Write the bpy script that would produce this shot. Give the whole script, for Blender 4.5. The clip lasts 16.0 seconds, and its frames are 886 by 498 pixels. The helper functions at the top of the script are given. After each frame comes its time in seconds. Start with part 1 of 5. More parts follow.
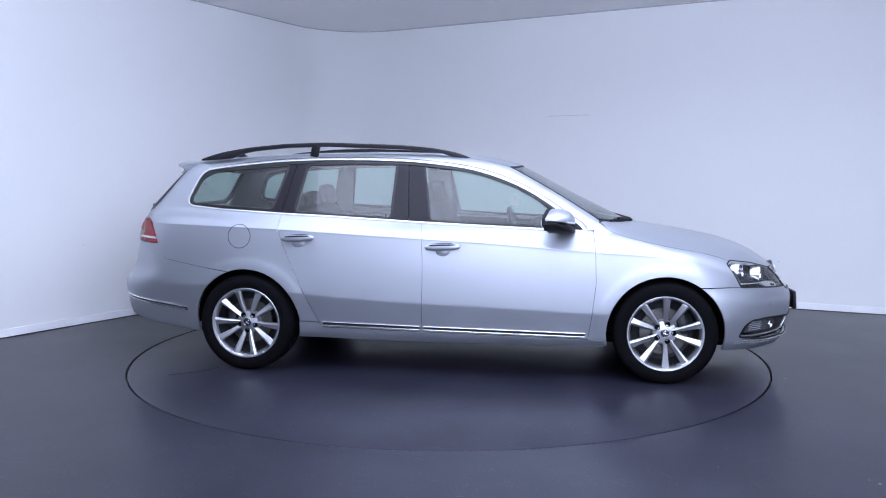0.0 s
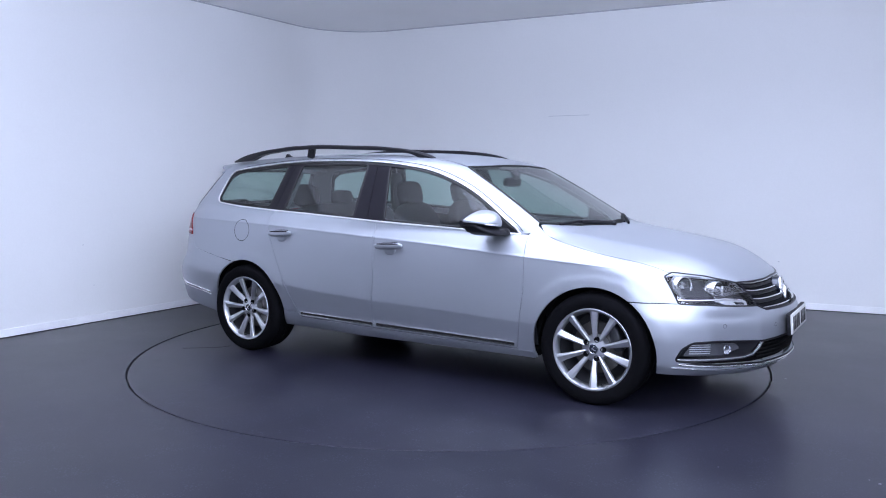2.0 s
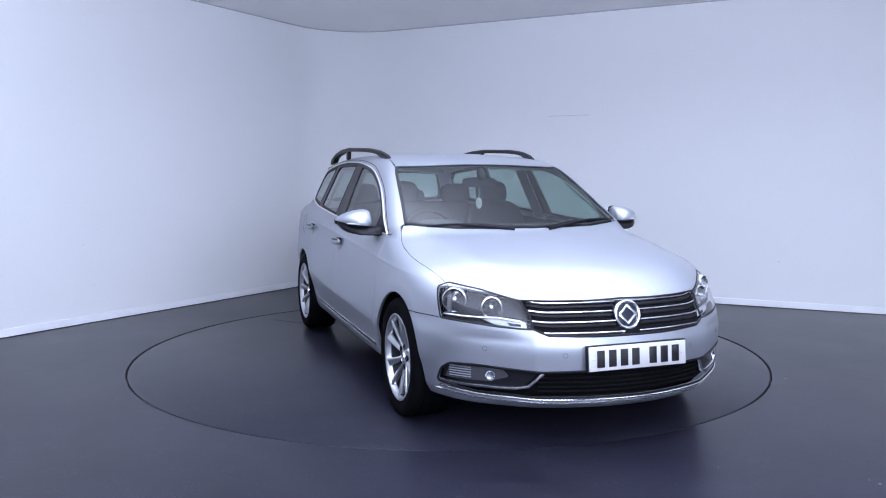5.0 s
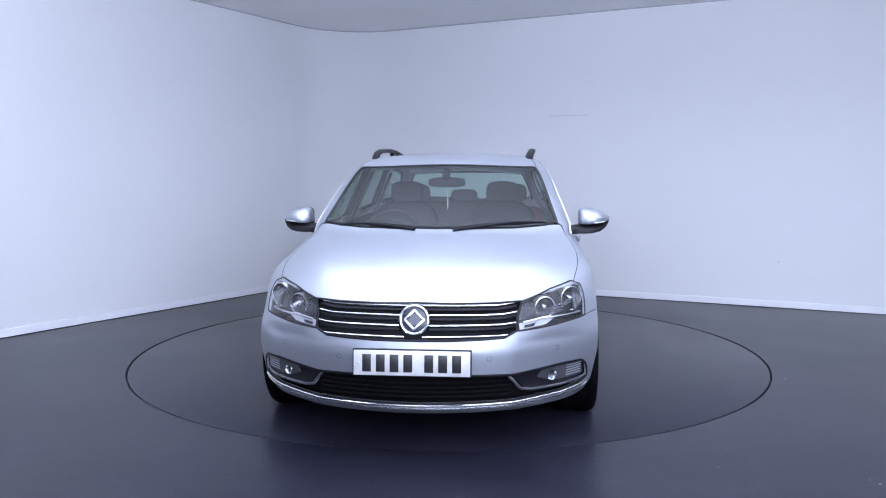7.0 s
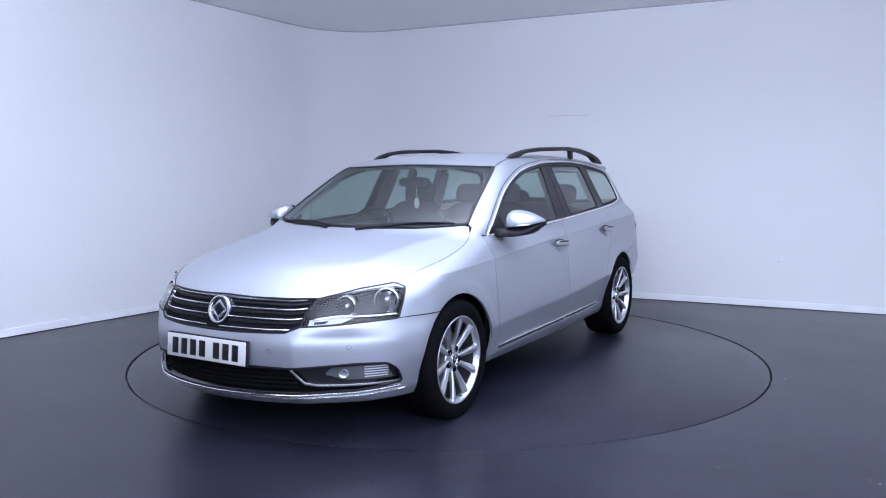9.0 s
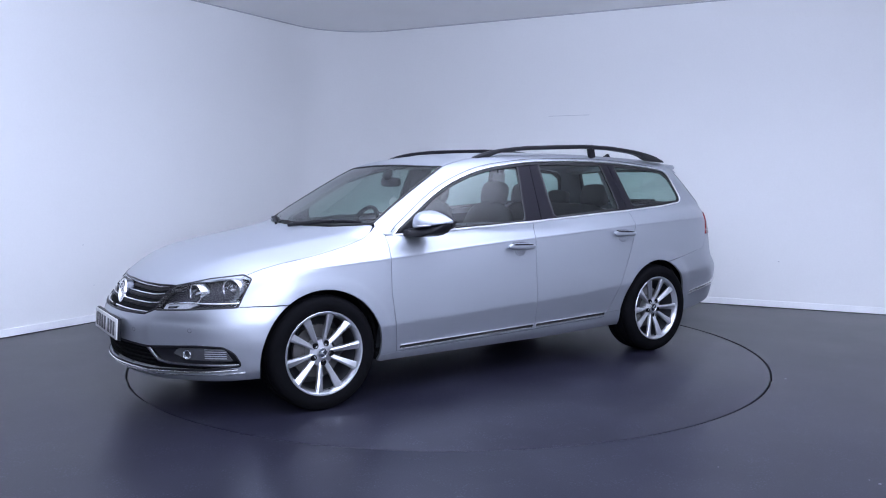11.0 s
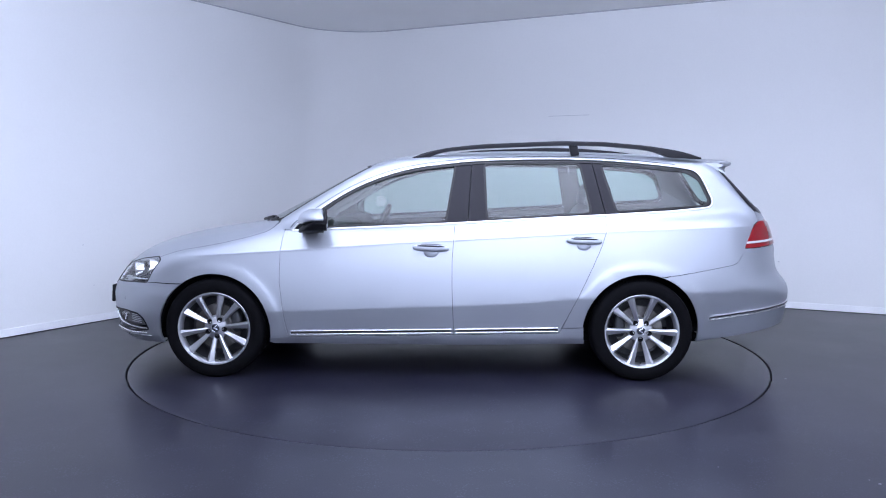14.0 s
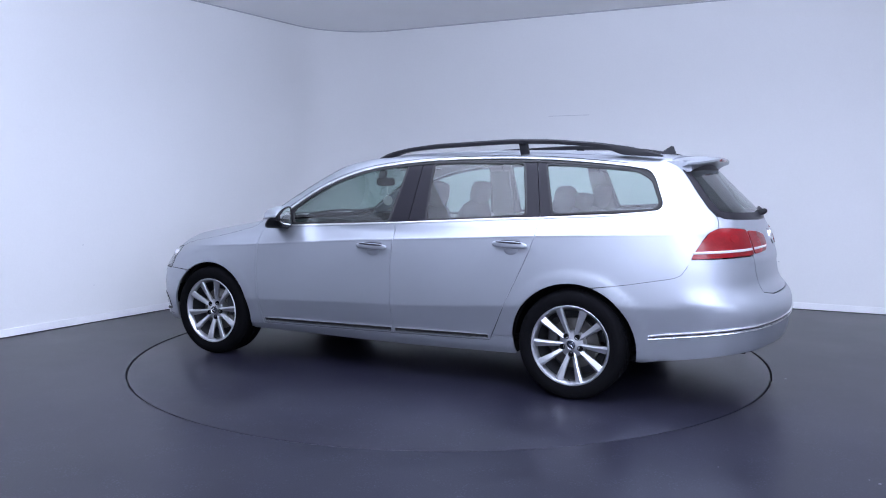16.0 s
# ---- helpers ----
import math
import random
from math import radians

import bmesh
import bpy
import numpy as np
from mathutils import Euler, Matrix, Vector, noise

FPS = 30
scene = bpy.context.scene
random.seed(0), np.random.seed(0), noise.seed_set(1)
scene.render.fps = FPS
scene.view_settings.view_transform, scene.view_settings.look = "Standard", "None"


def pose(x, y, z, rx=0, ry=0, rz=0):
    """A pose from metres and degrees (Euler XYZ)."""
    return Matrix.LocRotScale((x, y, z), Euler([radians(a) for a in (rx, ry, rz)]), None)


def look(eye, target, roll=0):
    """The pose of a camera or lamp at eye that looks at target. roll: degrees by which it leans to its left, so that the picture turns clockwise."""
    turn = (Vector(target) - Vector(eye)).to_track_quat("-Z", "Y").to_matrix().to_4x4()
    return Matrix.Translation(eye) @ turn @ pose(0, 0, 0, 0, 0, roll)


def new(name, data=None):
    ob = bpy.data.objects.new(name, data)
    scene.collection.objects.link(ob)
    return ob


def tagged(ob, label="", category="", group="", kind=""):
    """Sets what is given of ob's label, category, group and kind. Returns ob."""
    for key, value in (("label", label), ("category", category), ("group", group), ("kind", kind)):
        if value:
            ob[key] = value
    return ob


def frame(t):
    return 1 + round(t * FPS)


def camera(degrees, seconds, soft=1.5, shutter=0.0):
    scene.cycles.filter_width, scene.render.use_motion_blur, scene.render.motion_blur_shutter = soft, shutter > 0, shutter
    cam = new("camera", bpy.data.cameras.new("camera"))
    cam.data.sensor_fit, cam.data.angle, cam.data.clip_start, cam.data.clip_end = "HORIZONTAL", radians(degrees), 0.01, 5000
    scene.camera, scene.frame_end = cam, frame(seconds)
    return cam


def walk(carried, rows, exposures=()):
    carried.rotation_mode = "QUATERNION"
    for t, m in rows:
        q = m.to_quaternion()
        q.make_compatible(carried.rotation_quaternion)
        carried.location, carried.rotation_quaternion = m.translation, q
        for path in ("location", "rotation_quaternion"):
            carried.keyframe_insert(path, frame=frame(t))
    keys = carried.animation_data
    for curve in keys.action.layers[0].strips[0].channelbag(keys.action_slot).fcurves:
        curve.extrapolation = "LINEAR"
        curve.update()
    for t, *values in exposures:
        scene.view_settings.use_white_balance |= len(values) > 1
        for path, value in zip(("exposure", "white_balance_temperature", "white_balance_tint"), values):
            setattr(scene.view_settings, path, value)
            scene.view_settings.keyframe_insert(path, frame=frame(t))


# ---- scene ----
# ---- camera: on a tripod, it stands still ----
cam = camera(58.26, 16.0, soft=1.1)
EYE = pose(0.0, -5.887, 1.279, 90 - 5.107, 0.0, 0.366)
walk(cam, [(0.0, EYE), (16.0, EYE)], exposures=[(0.0, -0.14), (16.0, -0.14)])

# ---- light of the studio: wide soft panels under the ceiling, with added fill, unseen ----
world = bpy.data.worlds.new("studio_world")
world.use_nodes = True
world.node_tree.nodes["Background"].inputs[0].default_value = (0.60, 0.68, 1.0, 1)
world.node_tree.nodes["Background"].inputs[1].default_value = 0.05
scene.world = world


def unseen_panel(m, sx, sy, watts, tint=(0.675, 0.75, 1.0)):
    lamp = bpy.data.lights.new("unseen_panel", "AREA")
    lamp.shape, lamp.size, lamp.size_y, lamp.energy, lamp.color = "RECTANGLE", sx, sy, watts, tint
    ob = new("unseen_panel_light", lamp)
    ob.matrix_basis = m
    return ob


# unseen ceiling panels before and beside the turntable
unseen_panel(pose(0.2, -3.0, 2.98, 0, 0, -25), 4.8, 3.0, 85)
unseen_panel(pose(-3.5, -1.0, 2.98, 0, 0, -30), 1.3, 2.4, 10)
unseen_panel(pose(4.4, -1.9, 2.98, 0, 0, -25), 1.2, 2.6, 24)
# long unseen fill panel, added high behind the camera to light the back wall
unseen_panel(look((0.8, -7.0, 2.05), (0.1, 3.4, 2.5)), 6.2, 1.8, 180)
# unseen up-facing trays, added only to brighten the ceiling
unseen_panel(pose(1.4, -6.6, 1.9, 180, 0, -25), 4.6, 0.8, 400)
unseen_panel(pose(0.3, -2.3, 2.02, 180, 0, 0), 5.5, 1.7, 210)
unseen_panel(pose(0.5, -0.9, 2.45, 180, 0, -10), 4.2, 0.7, 115)

# ---- materials ----
def material(name, color, rough=0.5, metal=0.0, coat=0.0, vary=0.06, scale=6.0, fine=120.0, bump=0.0, spec=0.5, rough_vary=0.08):
    m = bpy.data.materials.new(name)
    m.use_nodes = True
    nt = m.node_tree
    b = nt.nodes["Principled BSDF"]
    co = nt.nodes.new("ShaderNodeTexCoord")
    big = nt.nodes.new("ShaderNodeTexNoise")
    big.inputs["Scale"].default_value, big.inputs["Detail"].default_value = scale, 4
    small = nt.nodes.new("ShaderNodeTexNoise")
    small.inputs["Scale"].default_value, small.inputs["Detail"].default_value = fine, 3
    for n in (big, small):
        nt.links.new(co.outputs["Object"], n.inputs["Vector"])
    add = nt.nodes.new("ShaderNodeMath")
    add.operation = "ADD"
    nt.links.new(big.outputs["Fac"], add.inputs[0])
    nt.links.new(small.outputs["Fac"], add.inputs[1])
    mix = nt.nodes.new("ShaderNodeMapRange")
    mix.inputs["From Min"].default_value, mix.inputs["From Max"].default_value = 0.6, 1.4
    mix.inputs["To Min"].default_value, mix.inputs["To Max"].default_value = 1 - vary, 1 + vary
    nt.links.new(add.outputs[0], mix.inputs["Value"])
    tint = nt.nodes.new("ShaderNodeVectorMath")
    tint.operation = "SCALE"
    tint.inputs[0].default_value = color[:3]
    nt.links.new(mix.outputs["Result"], tint.inputs["Scale"])
    nt.links.new(tint.outputs["Vector"], b.inputs["Base Color"])
    rr = nt.nodes.new("ShaderNodeMapRange")
    rr.inputs["From Min"].default_value, rr.inputs["From Max"].default_value = 0.3, 0.7
    rr.inputs["To Min"].default_value, rr.inputs["To Max"].default_value = rough * (1 - rough_vary), min(1, rough * (1 + rough_vary))
    nt.links.new(big.outputs["Fac"], rr.inputs["Value"])
    nt.links.new(rr.outputs["Result"], b.inputs["Roughness"])
    b.inputs["Metallic"].default_value = metal
    b.inputs["Specular IOR Level"].default_value = spec
    b.inputs["Coat Weight"].default_value = coat
    b.inputs["Coat Roughness"].default_value = 0.03
    if bump:
        bn = nt.nodes.new("ShaderNodeBump")
        bn.inputs["Strength"].default_value, bn.inputs["Distance"].default_value = bump, 0.002
        nt.links.new(small.outputs["Fac"], bn.inputs["Height"])
        nt.links.new(bn.outputs["Normal"], b.inputs["Normal"])
    return m


def glass(name, tint, gloss_rough=0.0, floor_gloss=0.095):
    """A thin pane: tinted, with a mirror gloss that grows at grazing angles."""
    m = bpy.data.materials.new(name)
    m.use_nodes = True
    nt = m.node_tree
    nt.nodes.remove(nt.nodes["Principled BSDF"])
    clear, shine, fr, mix = (nt.nodes.new("ShaderNode" + k) for k in ("BsdfTransparent", "BsdfGlossy", "LayerWeight", "MixShader"))
    clear.inputs["Color"].default_value = (*tint, 1)
    shine.inputs["Roughness"].default_value = gloss_rough
    fr.inputs["Blend"].default_value = 0.5
    bend, twice = nt.nodes.new("ShaderNodeMath"), nt.nodes.new("ShaderNodeMath")
    bend.operation, bend.inputs[1].default_value = "POWER", 3.7
    twice.operation, twice.use_clamp = "MULTIPLY_ADD", True
    twice.inputs[1].default_value, twice.inputs[2].default_value = 0.92, floor_gloss
    nt.links.new(fr.outputs["Facing"], bend.inputs[0])
    nt.links.new(bend.outputs[0], twice.inputs[0])
    nt.links.new(twice.outputs[0], mix.inputs[0])
    nt.links.new(clear.outputs[0], mix.inputs[1])
    nt.links.new(shine.outputs[0], mix.inputs[2])
    nt.links.new(mix.outputs[0], nt.nodes["Material Output"].inputs["Surface"])
    return m


PAINT = material("silver_metallic_paint", (0.40, 0.424, 0.468), 0.43, 0.74, 0.24, 0.02, 3.0, 900.0, 0.02, rough_vary=0.04)
CHROME = material("chrome", (0.90, 0.90, 0.91), 0.20, 1.0, 0, 0.03)
SATINCHROME = material("satin_aluminium_trim", (0.92, 0.92, 0.93), 0.36, 0.85, 0, 0.03)
ALLOY = material("wheel_alloy", (0.56, 0.57, 0.60), 0.30, 0.88, 0.4, 0.04, 9, 300, 0.02)
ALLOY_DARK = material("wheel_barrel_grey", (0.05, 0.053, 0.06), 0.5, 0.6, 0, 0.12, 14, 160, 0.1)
RUBBER = material("tyre_rubber", (0.004, 0.004, 0.005), 0.75, 0, 0, 0.25, 14, 220, 0.3, spec=0.04)
GLOSSBLACK = material("gloss_black_trim", (0.010, 0.009, 0.013), 0.32, 0, 0.0, 0.1, spec=0.18)
SATIN = material("satin_black_plastic", (0.010, 0.010, 0.013), 0.45, 0, 0, 0.15, 12, 400, 0.15, spec=0.2)
SEAL_AND_GAP = material("black_rubber_and_gap_shade", (0.008, 0.008, 0.009), 0.6, 0, 0, 0.15)
CAVITY = material("dark_lining_and_gap_shade", (0.005, 0.005, 0.006), 0.85, 0, 0, 0.2, spec=0.1)
FABRIC = material("charcoal_seat_fabric", (0.013, 0.014, 0.017), 0.95, 0, 0, 0.25, 25, 600, 0.4, spec=0.08)
DASH = material("dark_dashboard_plastic", (0.018, 0.019, 0.022), 0.6, 0, 0, 0.12, 20, 500, 0.3, spec=0.15)
TRIMGREY = material("mid_grey_pillar_trim", (0.13, 0.13, 0.135), 0.85, 0, 0, 0.08, 12, 500, 0.3, spec=0.2)
LINER = material("pale_grey_headliner", (0.36, 0.36, 0.36), 0.9, 0, 0, 0.08, 12, 500, 0.3)
GLASS = glass("green_tinted_glass", (0.61, 0.75, 0.70), 0.02, 0.08)
CLEAR = glass("clear_lamp_lens", (0.95, 0.96, 0.97), 0.03, 0.04)
MIRROR = material("mirror_silvering", (0.85, 0.86, 0.87), 0.02, 1.0, 0, 0.0)
REFLECTOR = material("lamp_reflector", (0.66, 0.67, 0.70), 0.13, 1.0, 0, 0.05, 30)
LAMPBLACK = material("lamp_housing_black", (0.028, 0.028, 0.034), 0.24, 0, 0, 0.1, spec=0.3)
LAMPGREY = material("lamp_housing_grey", (0.085, 0.088, 0.098), 0.35, 0.2, 0, 0.1)
REDLENS = material("red_lamp_lens", (0.21, 0.006, 0.010), 0.14, 0, 0.0, 0.18, 14, 90, spec=0.4)
DARKRED = material("dark_red_lamp_core", (0.25, 0.006, 0.010), 0.14, 0, 0.25, 0.15, 24, 90)
WHITELENS = material("white_lamp_lens", (0.56, 0.55, 0.57), 0.14, 0, 1.0, 0.08, 40)
PLATE = material("white_plate", (0.62, 0.62, 0.61), 0.30, 0, 0.3, 0.03, 20, 300)
INK = material("black_plate_bars", (0.012, 0.012, 0.014), 0.4, 0, 0.3, 0.05)
BADGEBLUE = material("dark_badge_ground", (0.018, 0.024, 0.042), 0.2, 0.3, 0.8, 0.05)
STEEL = material("brake_disc_steel", (0.17, 0.165, 0.16), 0.4, 1.0, 0, 0.15, 30, 200, 0.1)
STICKER = material("white_air_freshener", (0.75, 0.75, 0.74), 0.6, 0, 0, 0.1, 60, 200)
PALELAMP = material("pale_lamp_bowl", (0.48, 0.49, 0.52), 0.34, 0.45, 0, 0.10, 60)


# ---- body form: smooth curves and one closed outer form of the car ----
class Curve:
    """A smooth curve through a few points, rounded over a width."""
    def __init__(self, pts, soft=0.06):
        xs, ys = zip(*sorted(pts))
        span = xs[-1] - xs[0]
        self.x = np.linspace(xs[0] - 4 * soft, xs[-1] + 4 * soft, 1600)
        step = self.x[1] - self.x[0]
        y = np.interp(self.x, xs, ys)
        s0, s1 = (ys[1] - ys[0]) / (xs[1] - xs[0]), (ys[-1] - ys[-2]) / (xs[-1] - xs[-2])
        y = np.where(self.x < xs[0], ys[0] + (self.x - xs[0]) * s0, y)
        y = np.where(self.x > xs[-1], ys[-1] + (self.x - xs[-1]) * s1, y)
        n = max(1, int(2.5 * soft / step))
        k = np.exp(-0.5 * (np.arange(-n, n + 1) * step / (soft * 0.6)) ** 2)
        k /= k.sum()
        pad = np.concatenate([y[0] + s0 * step * np.arange(-n, 0), y, y[-1] + s1 * step * np.arange(1, n + 1)])
        self.y = np.convolve(pad, k, "valid")

    def __call__(self, v):
        return np.interp(v, self.x, self.y)


def soft_pos(v, k):
    return 0.5 * (v + np.sqrt(v * v + k * k))


def smax(a, b, k):
    h = np.maximum(k - np.abs(a - b), 0) / k
    return np.maximum(a, b) + h * h * k * 0.25


def smin(a, b, k):
    return -smax(-a, -b, k)


AXLE_F, AXLE_R, HUB_Z, ARCH_F, ARCH_R = 1.356, -1.358, 0.312, 0.360, 0.366
crease_low = Curve([(2.2, 0.40), (0.76, 0.440), (0.23, 0.463), (-0.48, 0.485), (-0.95, 0.525), (-2.4, 0.60)], 0.25)
crease_top = Curve([(2.0, 0.755), (1.64, 0.780), (0.93, 0.818), (0.23, 0.870), (-0.48, 0.907), (-1.19, 0.948), (-2.0, 0.975), (-2.4, 0.985)], 0.25)
taper_low = Curve([(2.3, 0.12), (2.0, 0.062), (1.7, 0.022), (1.36, 0.004), (0.8, 0.006), (0.0, 0.0), (-0.8, 0.004), (-1.36, 0.010), (-1.8, 0.045), (-2.1, 0.095), (-2.5, 0.18)], 0.22)
taper_top = Curve([(1.3, 0.12), (0.9, 0.058), (0.4, 0.028), (-0.2, 0.010), (-0.9, 0.022), (-1.4, 0.055), (-1.8, 0.100), (-2.2, 0.165)], 0.22)
nose = Curve([(0.10, 2.08), (0.20, 2.215), (0.24, 2.256), (0.29, 2.270), (0.40, 2.284), (0.50, 2.290), (0.55, 2.272), (0.60, 2.242), (0.70, 2.190), (0.80, 2.10), (1.0, 1.85)], 0.035)
rump = Curve([(0.10, -2.28), (0.22, -2.38), (0.36, -2.445), (0.50, -2.470), (0.57, -2.470), (0.60, -2.450), (0.66, -2.385), (0.80, -2.365), (0.95, -2.320), (1.07, -2.260), (1.40, -1.930), (1.5, -1.83)], 0.05)
bonnet = Curve([(2.3, 0.600), (2.15, 0.732), (2.0, 0.815), (1.8, 0.883), (1.6, 0.926), (1.36, 0.962), (1.2, 0.980), (0.95, 1.005), (0.6, 1.14), (-2.4, 1.25)], 0.10)
cabin = Curve([(1.6, 0.757), (1.118, 1.033), (0.525, 1.372), (0.40, 1.412), (0.25, 1.437), (0.0, 1.458), (-0.4, 1.470), (-0.9, 1.465), (-1.4, 1.445), (-1.9, 1.405), (-2.3, 1.37)], 0.10)


# how far the cabin's front bows forward at the middle, and the crest along each side of the bonnet
bow = Curve([(1.5, 0.13), (1.15, 0.115), (0.95, 0.085), (0.75, 0.062), (0.5, 0.048), (0.2, 0.04)], 0.12)
sag = Curve([(1.2, 0.010), (0.6, 0.010), (0.15, 0.028), (-0.2, 0.03), (-2.3, 0.03)], 0.12)
crest_y = Curve([(0.90, 0.665), (1.10, 0.640), (1.36, 0.600), (1.75, 0.553), (1.95, 0.515), (2.10, 0.47)], 0.12)
crest_z = Curve([(0.90, 0.990), (1.09, 0.963), (1.20, 0.946), (1.36, 0.918), (1.55, 0.889), (1.75, 0.853), (1.92, 0.811), (2.06, 0.752), (2.20, 0.66)], 0.10)


def bonnet_top(x, y):
    """The bonnet's height: a shallow crown between two crests, falling away outside them."""
    yc, zc = crest_y(x), crest_z(x)
    crown = zc + np.maximum(0.75 * (bonnet(x) - zc), 0.004) * (1 - (y / yc) ** 1.7)
    return smin(crown, zc - 0.33 * (y - yc), 0.008)


def nose_back(y, z):
    """How far the nose falls back towards its corners; the bumper is flatter, with a kinked corner."""
    whole = 0.40 * y ** 2 + 0.35 * y ** 4
    u = np.maximum(y - 0.46, 0)
    low = 0.50 * np.minimum(y, 0.46) ** 2 + 0.70 * u + 0.47 * u * u
    w = np.clip((0.585 - z) / 0.05, 0, 1)
    return whole + (low - whole) * w


def body_form(x, y, z):
    """Below zero inside the car's outer form."""
    y = np.abs(y)
    t1, t2 = crease_low(x) - z, z - crease_top(x)
    side = 0.906 - taper_low(x) - 0.23 * soft_pos(t1, 0.006) - 0.40 * soft_pos(t2, 0.006) - 0.02 * soft_pos(-t1, 0.05) - 0.14 * soft_pos(-t1, 0.05) ** 2 - 0.45 * soft_pos(0.262 - z, 0.008)
    side = side + 0.0022 * np.exp(-np.minimum((t2 / 0.007) ** 2, 30)) * np.clip((1.75 - x) / 0.3, 0, 1)
    rf, rr = np.hypot(x - AXLE_F, z - HUB_Z), np.hypot(x - AXLE_R, z - HUB_Z)
    for r, a in ((rf, ARCH_F + 0.070), (rr, ARCH_R + 0.070)):
        side = side + 0.005 / (1 + np.exp(np.clip((r - a) / 0.010, -40, 40))) * np.clip((0.80 - z) / 0.1, 0, 1)
    lower = y - side
    lower = smax(lower, z - bonnet_top(x, y), 0.06)
    lower = smax(lower, 0.9 * (x - nose(z) + nose_back(y, z)), 0.14)
    lower = smax(lower, 0.9 * (rump(z) + 0.20 * y ** 2 + 0.30 * y ** 4 - x), 0.16)
    lower = smax(lower, 0.19 + 0.17 * soft_pos(-x - 1.7, 0.05) - z, 0.03)
    gl = (y - (0.853 - 0.45 * soft_pos(z - 0.985, 0.02) - 0.9 * soft_pos(0.955 - z, 0.02) - taper_top(x))) * 0.9
    gl = smax(gl, 0.9 * (z - (cabin(x + 0.137 - bow(x) * (1 - (y / 0.6) ** 2)) - sag(x) * (y / 0.6) ** 2)), 0.09)
    gl = smax(gl, 0.75 * (rump(z) + 0.20 * y ** 2 + 0.30 * y ** 4 - x), 0.06)
    gl = smax(gl, 0.80 - z, 0.02)
    return smin(lower, gl, 0.03)


def first_hit(o, d, far, near=0.0, steps=90):
    """Where rays from o along d, from near to far, first enter the form."""
    ks = np.linspace(near, far, steps)
    a = np.full(len(o), near)
    b = np.full(len(o), np.nan)
    for k in ks:
        p = o + d * k
        inside = body_form(p[:, 0], p[:, 1], p[:, 2]) < 0
        b = np.where(np.isnan(b) & inside, k, b)
        a = np.where(np.isnan(b), k, a)
    b = np.where(np.isnan(b), far, b)
    for _ in range(22):
        m = (a + b) / 2
        p = o + d * m[:, None]
        inside = body_form(p[:, 0], p[:, 1], p[:, 2]) < 0
        b, a = np.where(inside, m, b), np.where(inside, a, m)
    return o + d * b[:, None]


def form_normal(p):
    e, g = 0.0015, []
    for i in range(3):
        q, r = p.copy(), p.copy()
        q[:, i] += e
        r[:, i] -= e
        g.append(body_form(*q.T) - body_form(*r.T))
    n = np.array(g).T
    return n / np.maximum(np.linalg.norm(n, axis=1, keepdims=True), 1e-9)


# ---- tools to cut panels out of the body form ----
from mathutils.geometry import delaunay_2d_cdt


def mesh_of(bm, name, smooth=True):
    me = bpy.data.meshes.new(name)
    bm.to_mesh(me)
    bm.free()
    if smooth:
        me.polygons.foreach_set("use_smooth", [True] * len(me.polygons))
        me.set_sharp_from_angle(angle=radians(38))
    return me


def part(name, data, mat, parent, label=""):
    me = mesh_of(data, name) if isinstance(data, bmesh.types.BMesh) else data
    if not me.materials:
        me.materials.append(mat)
    ob = new(name, me)
    ob.parent = parent
    return tagged(ob, label)


Z_AXIS, X_FRONT, X_BACK = 0.55, 1.1, -1.2


def flat(mode, p):
    """A place on the car in the flat chart of a mode."""
    if len(p) == 2:
        return tuple(p)
    x, y, z = p
    if mode == "S":
        return (x, z)
    if mode == "T":
        return (x, y)
    if mode == "X":
        return (x, 0.9 * math.atan2(z - Z_AXIS, y))
    if mode == "F":
        return (1.1 * math.atan2(y, x - X_FRONT), z)
    return (1.1 * math.atan2(y, X_BACK - x), z)


def onto(mode, q):
    """From the flat chart onto the body form: places and normals."""
    q = np.asarray(q, float)
    a, b, zero, one = q[:, 0], q[:, 1], np.zeros(len(q)), np.ones(len(q))
    if mode == "S":
        o, d = np.stack([a, one * 1.3, b], 1), np.stack([zero, -one, zero], 1)
    elif mode == "T":
        o, d = np.stack([a, b, one * 1.8], 1), np.stack([zero, zero, -one], 1)
    elif mode == "X":
        c, s = np.cos(b / 0.9), np.sin(b / 0.9)
        o, d = np.stack([a, 1.4 * c, Z_AXIS + 1.4 * s], 1), np.stack([zero, -c, -s], 1)
    else:
        c, s = np.cos(a / 1.1), np.sin(a / 1.1)
        f, x0 = (1, X_FRONT) if mode == "F" else (-1, X_BACK)
        o, d = np.stack([x0 + f * 1.9 * c, 1.9 * s, b], 1), np.stack([-f * c, -s, zero], 1)
    p = first_hit(o, d, 1.9 if mode in "FR" else 1.5)
    return p, form_normal(p)


def dense(poly, step, closed=True):
    out, n = [], len(poly)
    for i in range(n if closed else n - 1):
        a, b = np.array(poly[i]), np.array(poly[(i + 1) % n])
        k = max(1, int(math.ceil(np.linalg.norm(b - a) / step)))
        out += [tuple(a + (b - a) * j / k) for j in range(k)]
    return out if closed else out + [tuple(poly[-1])]


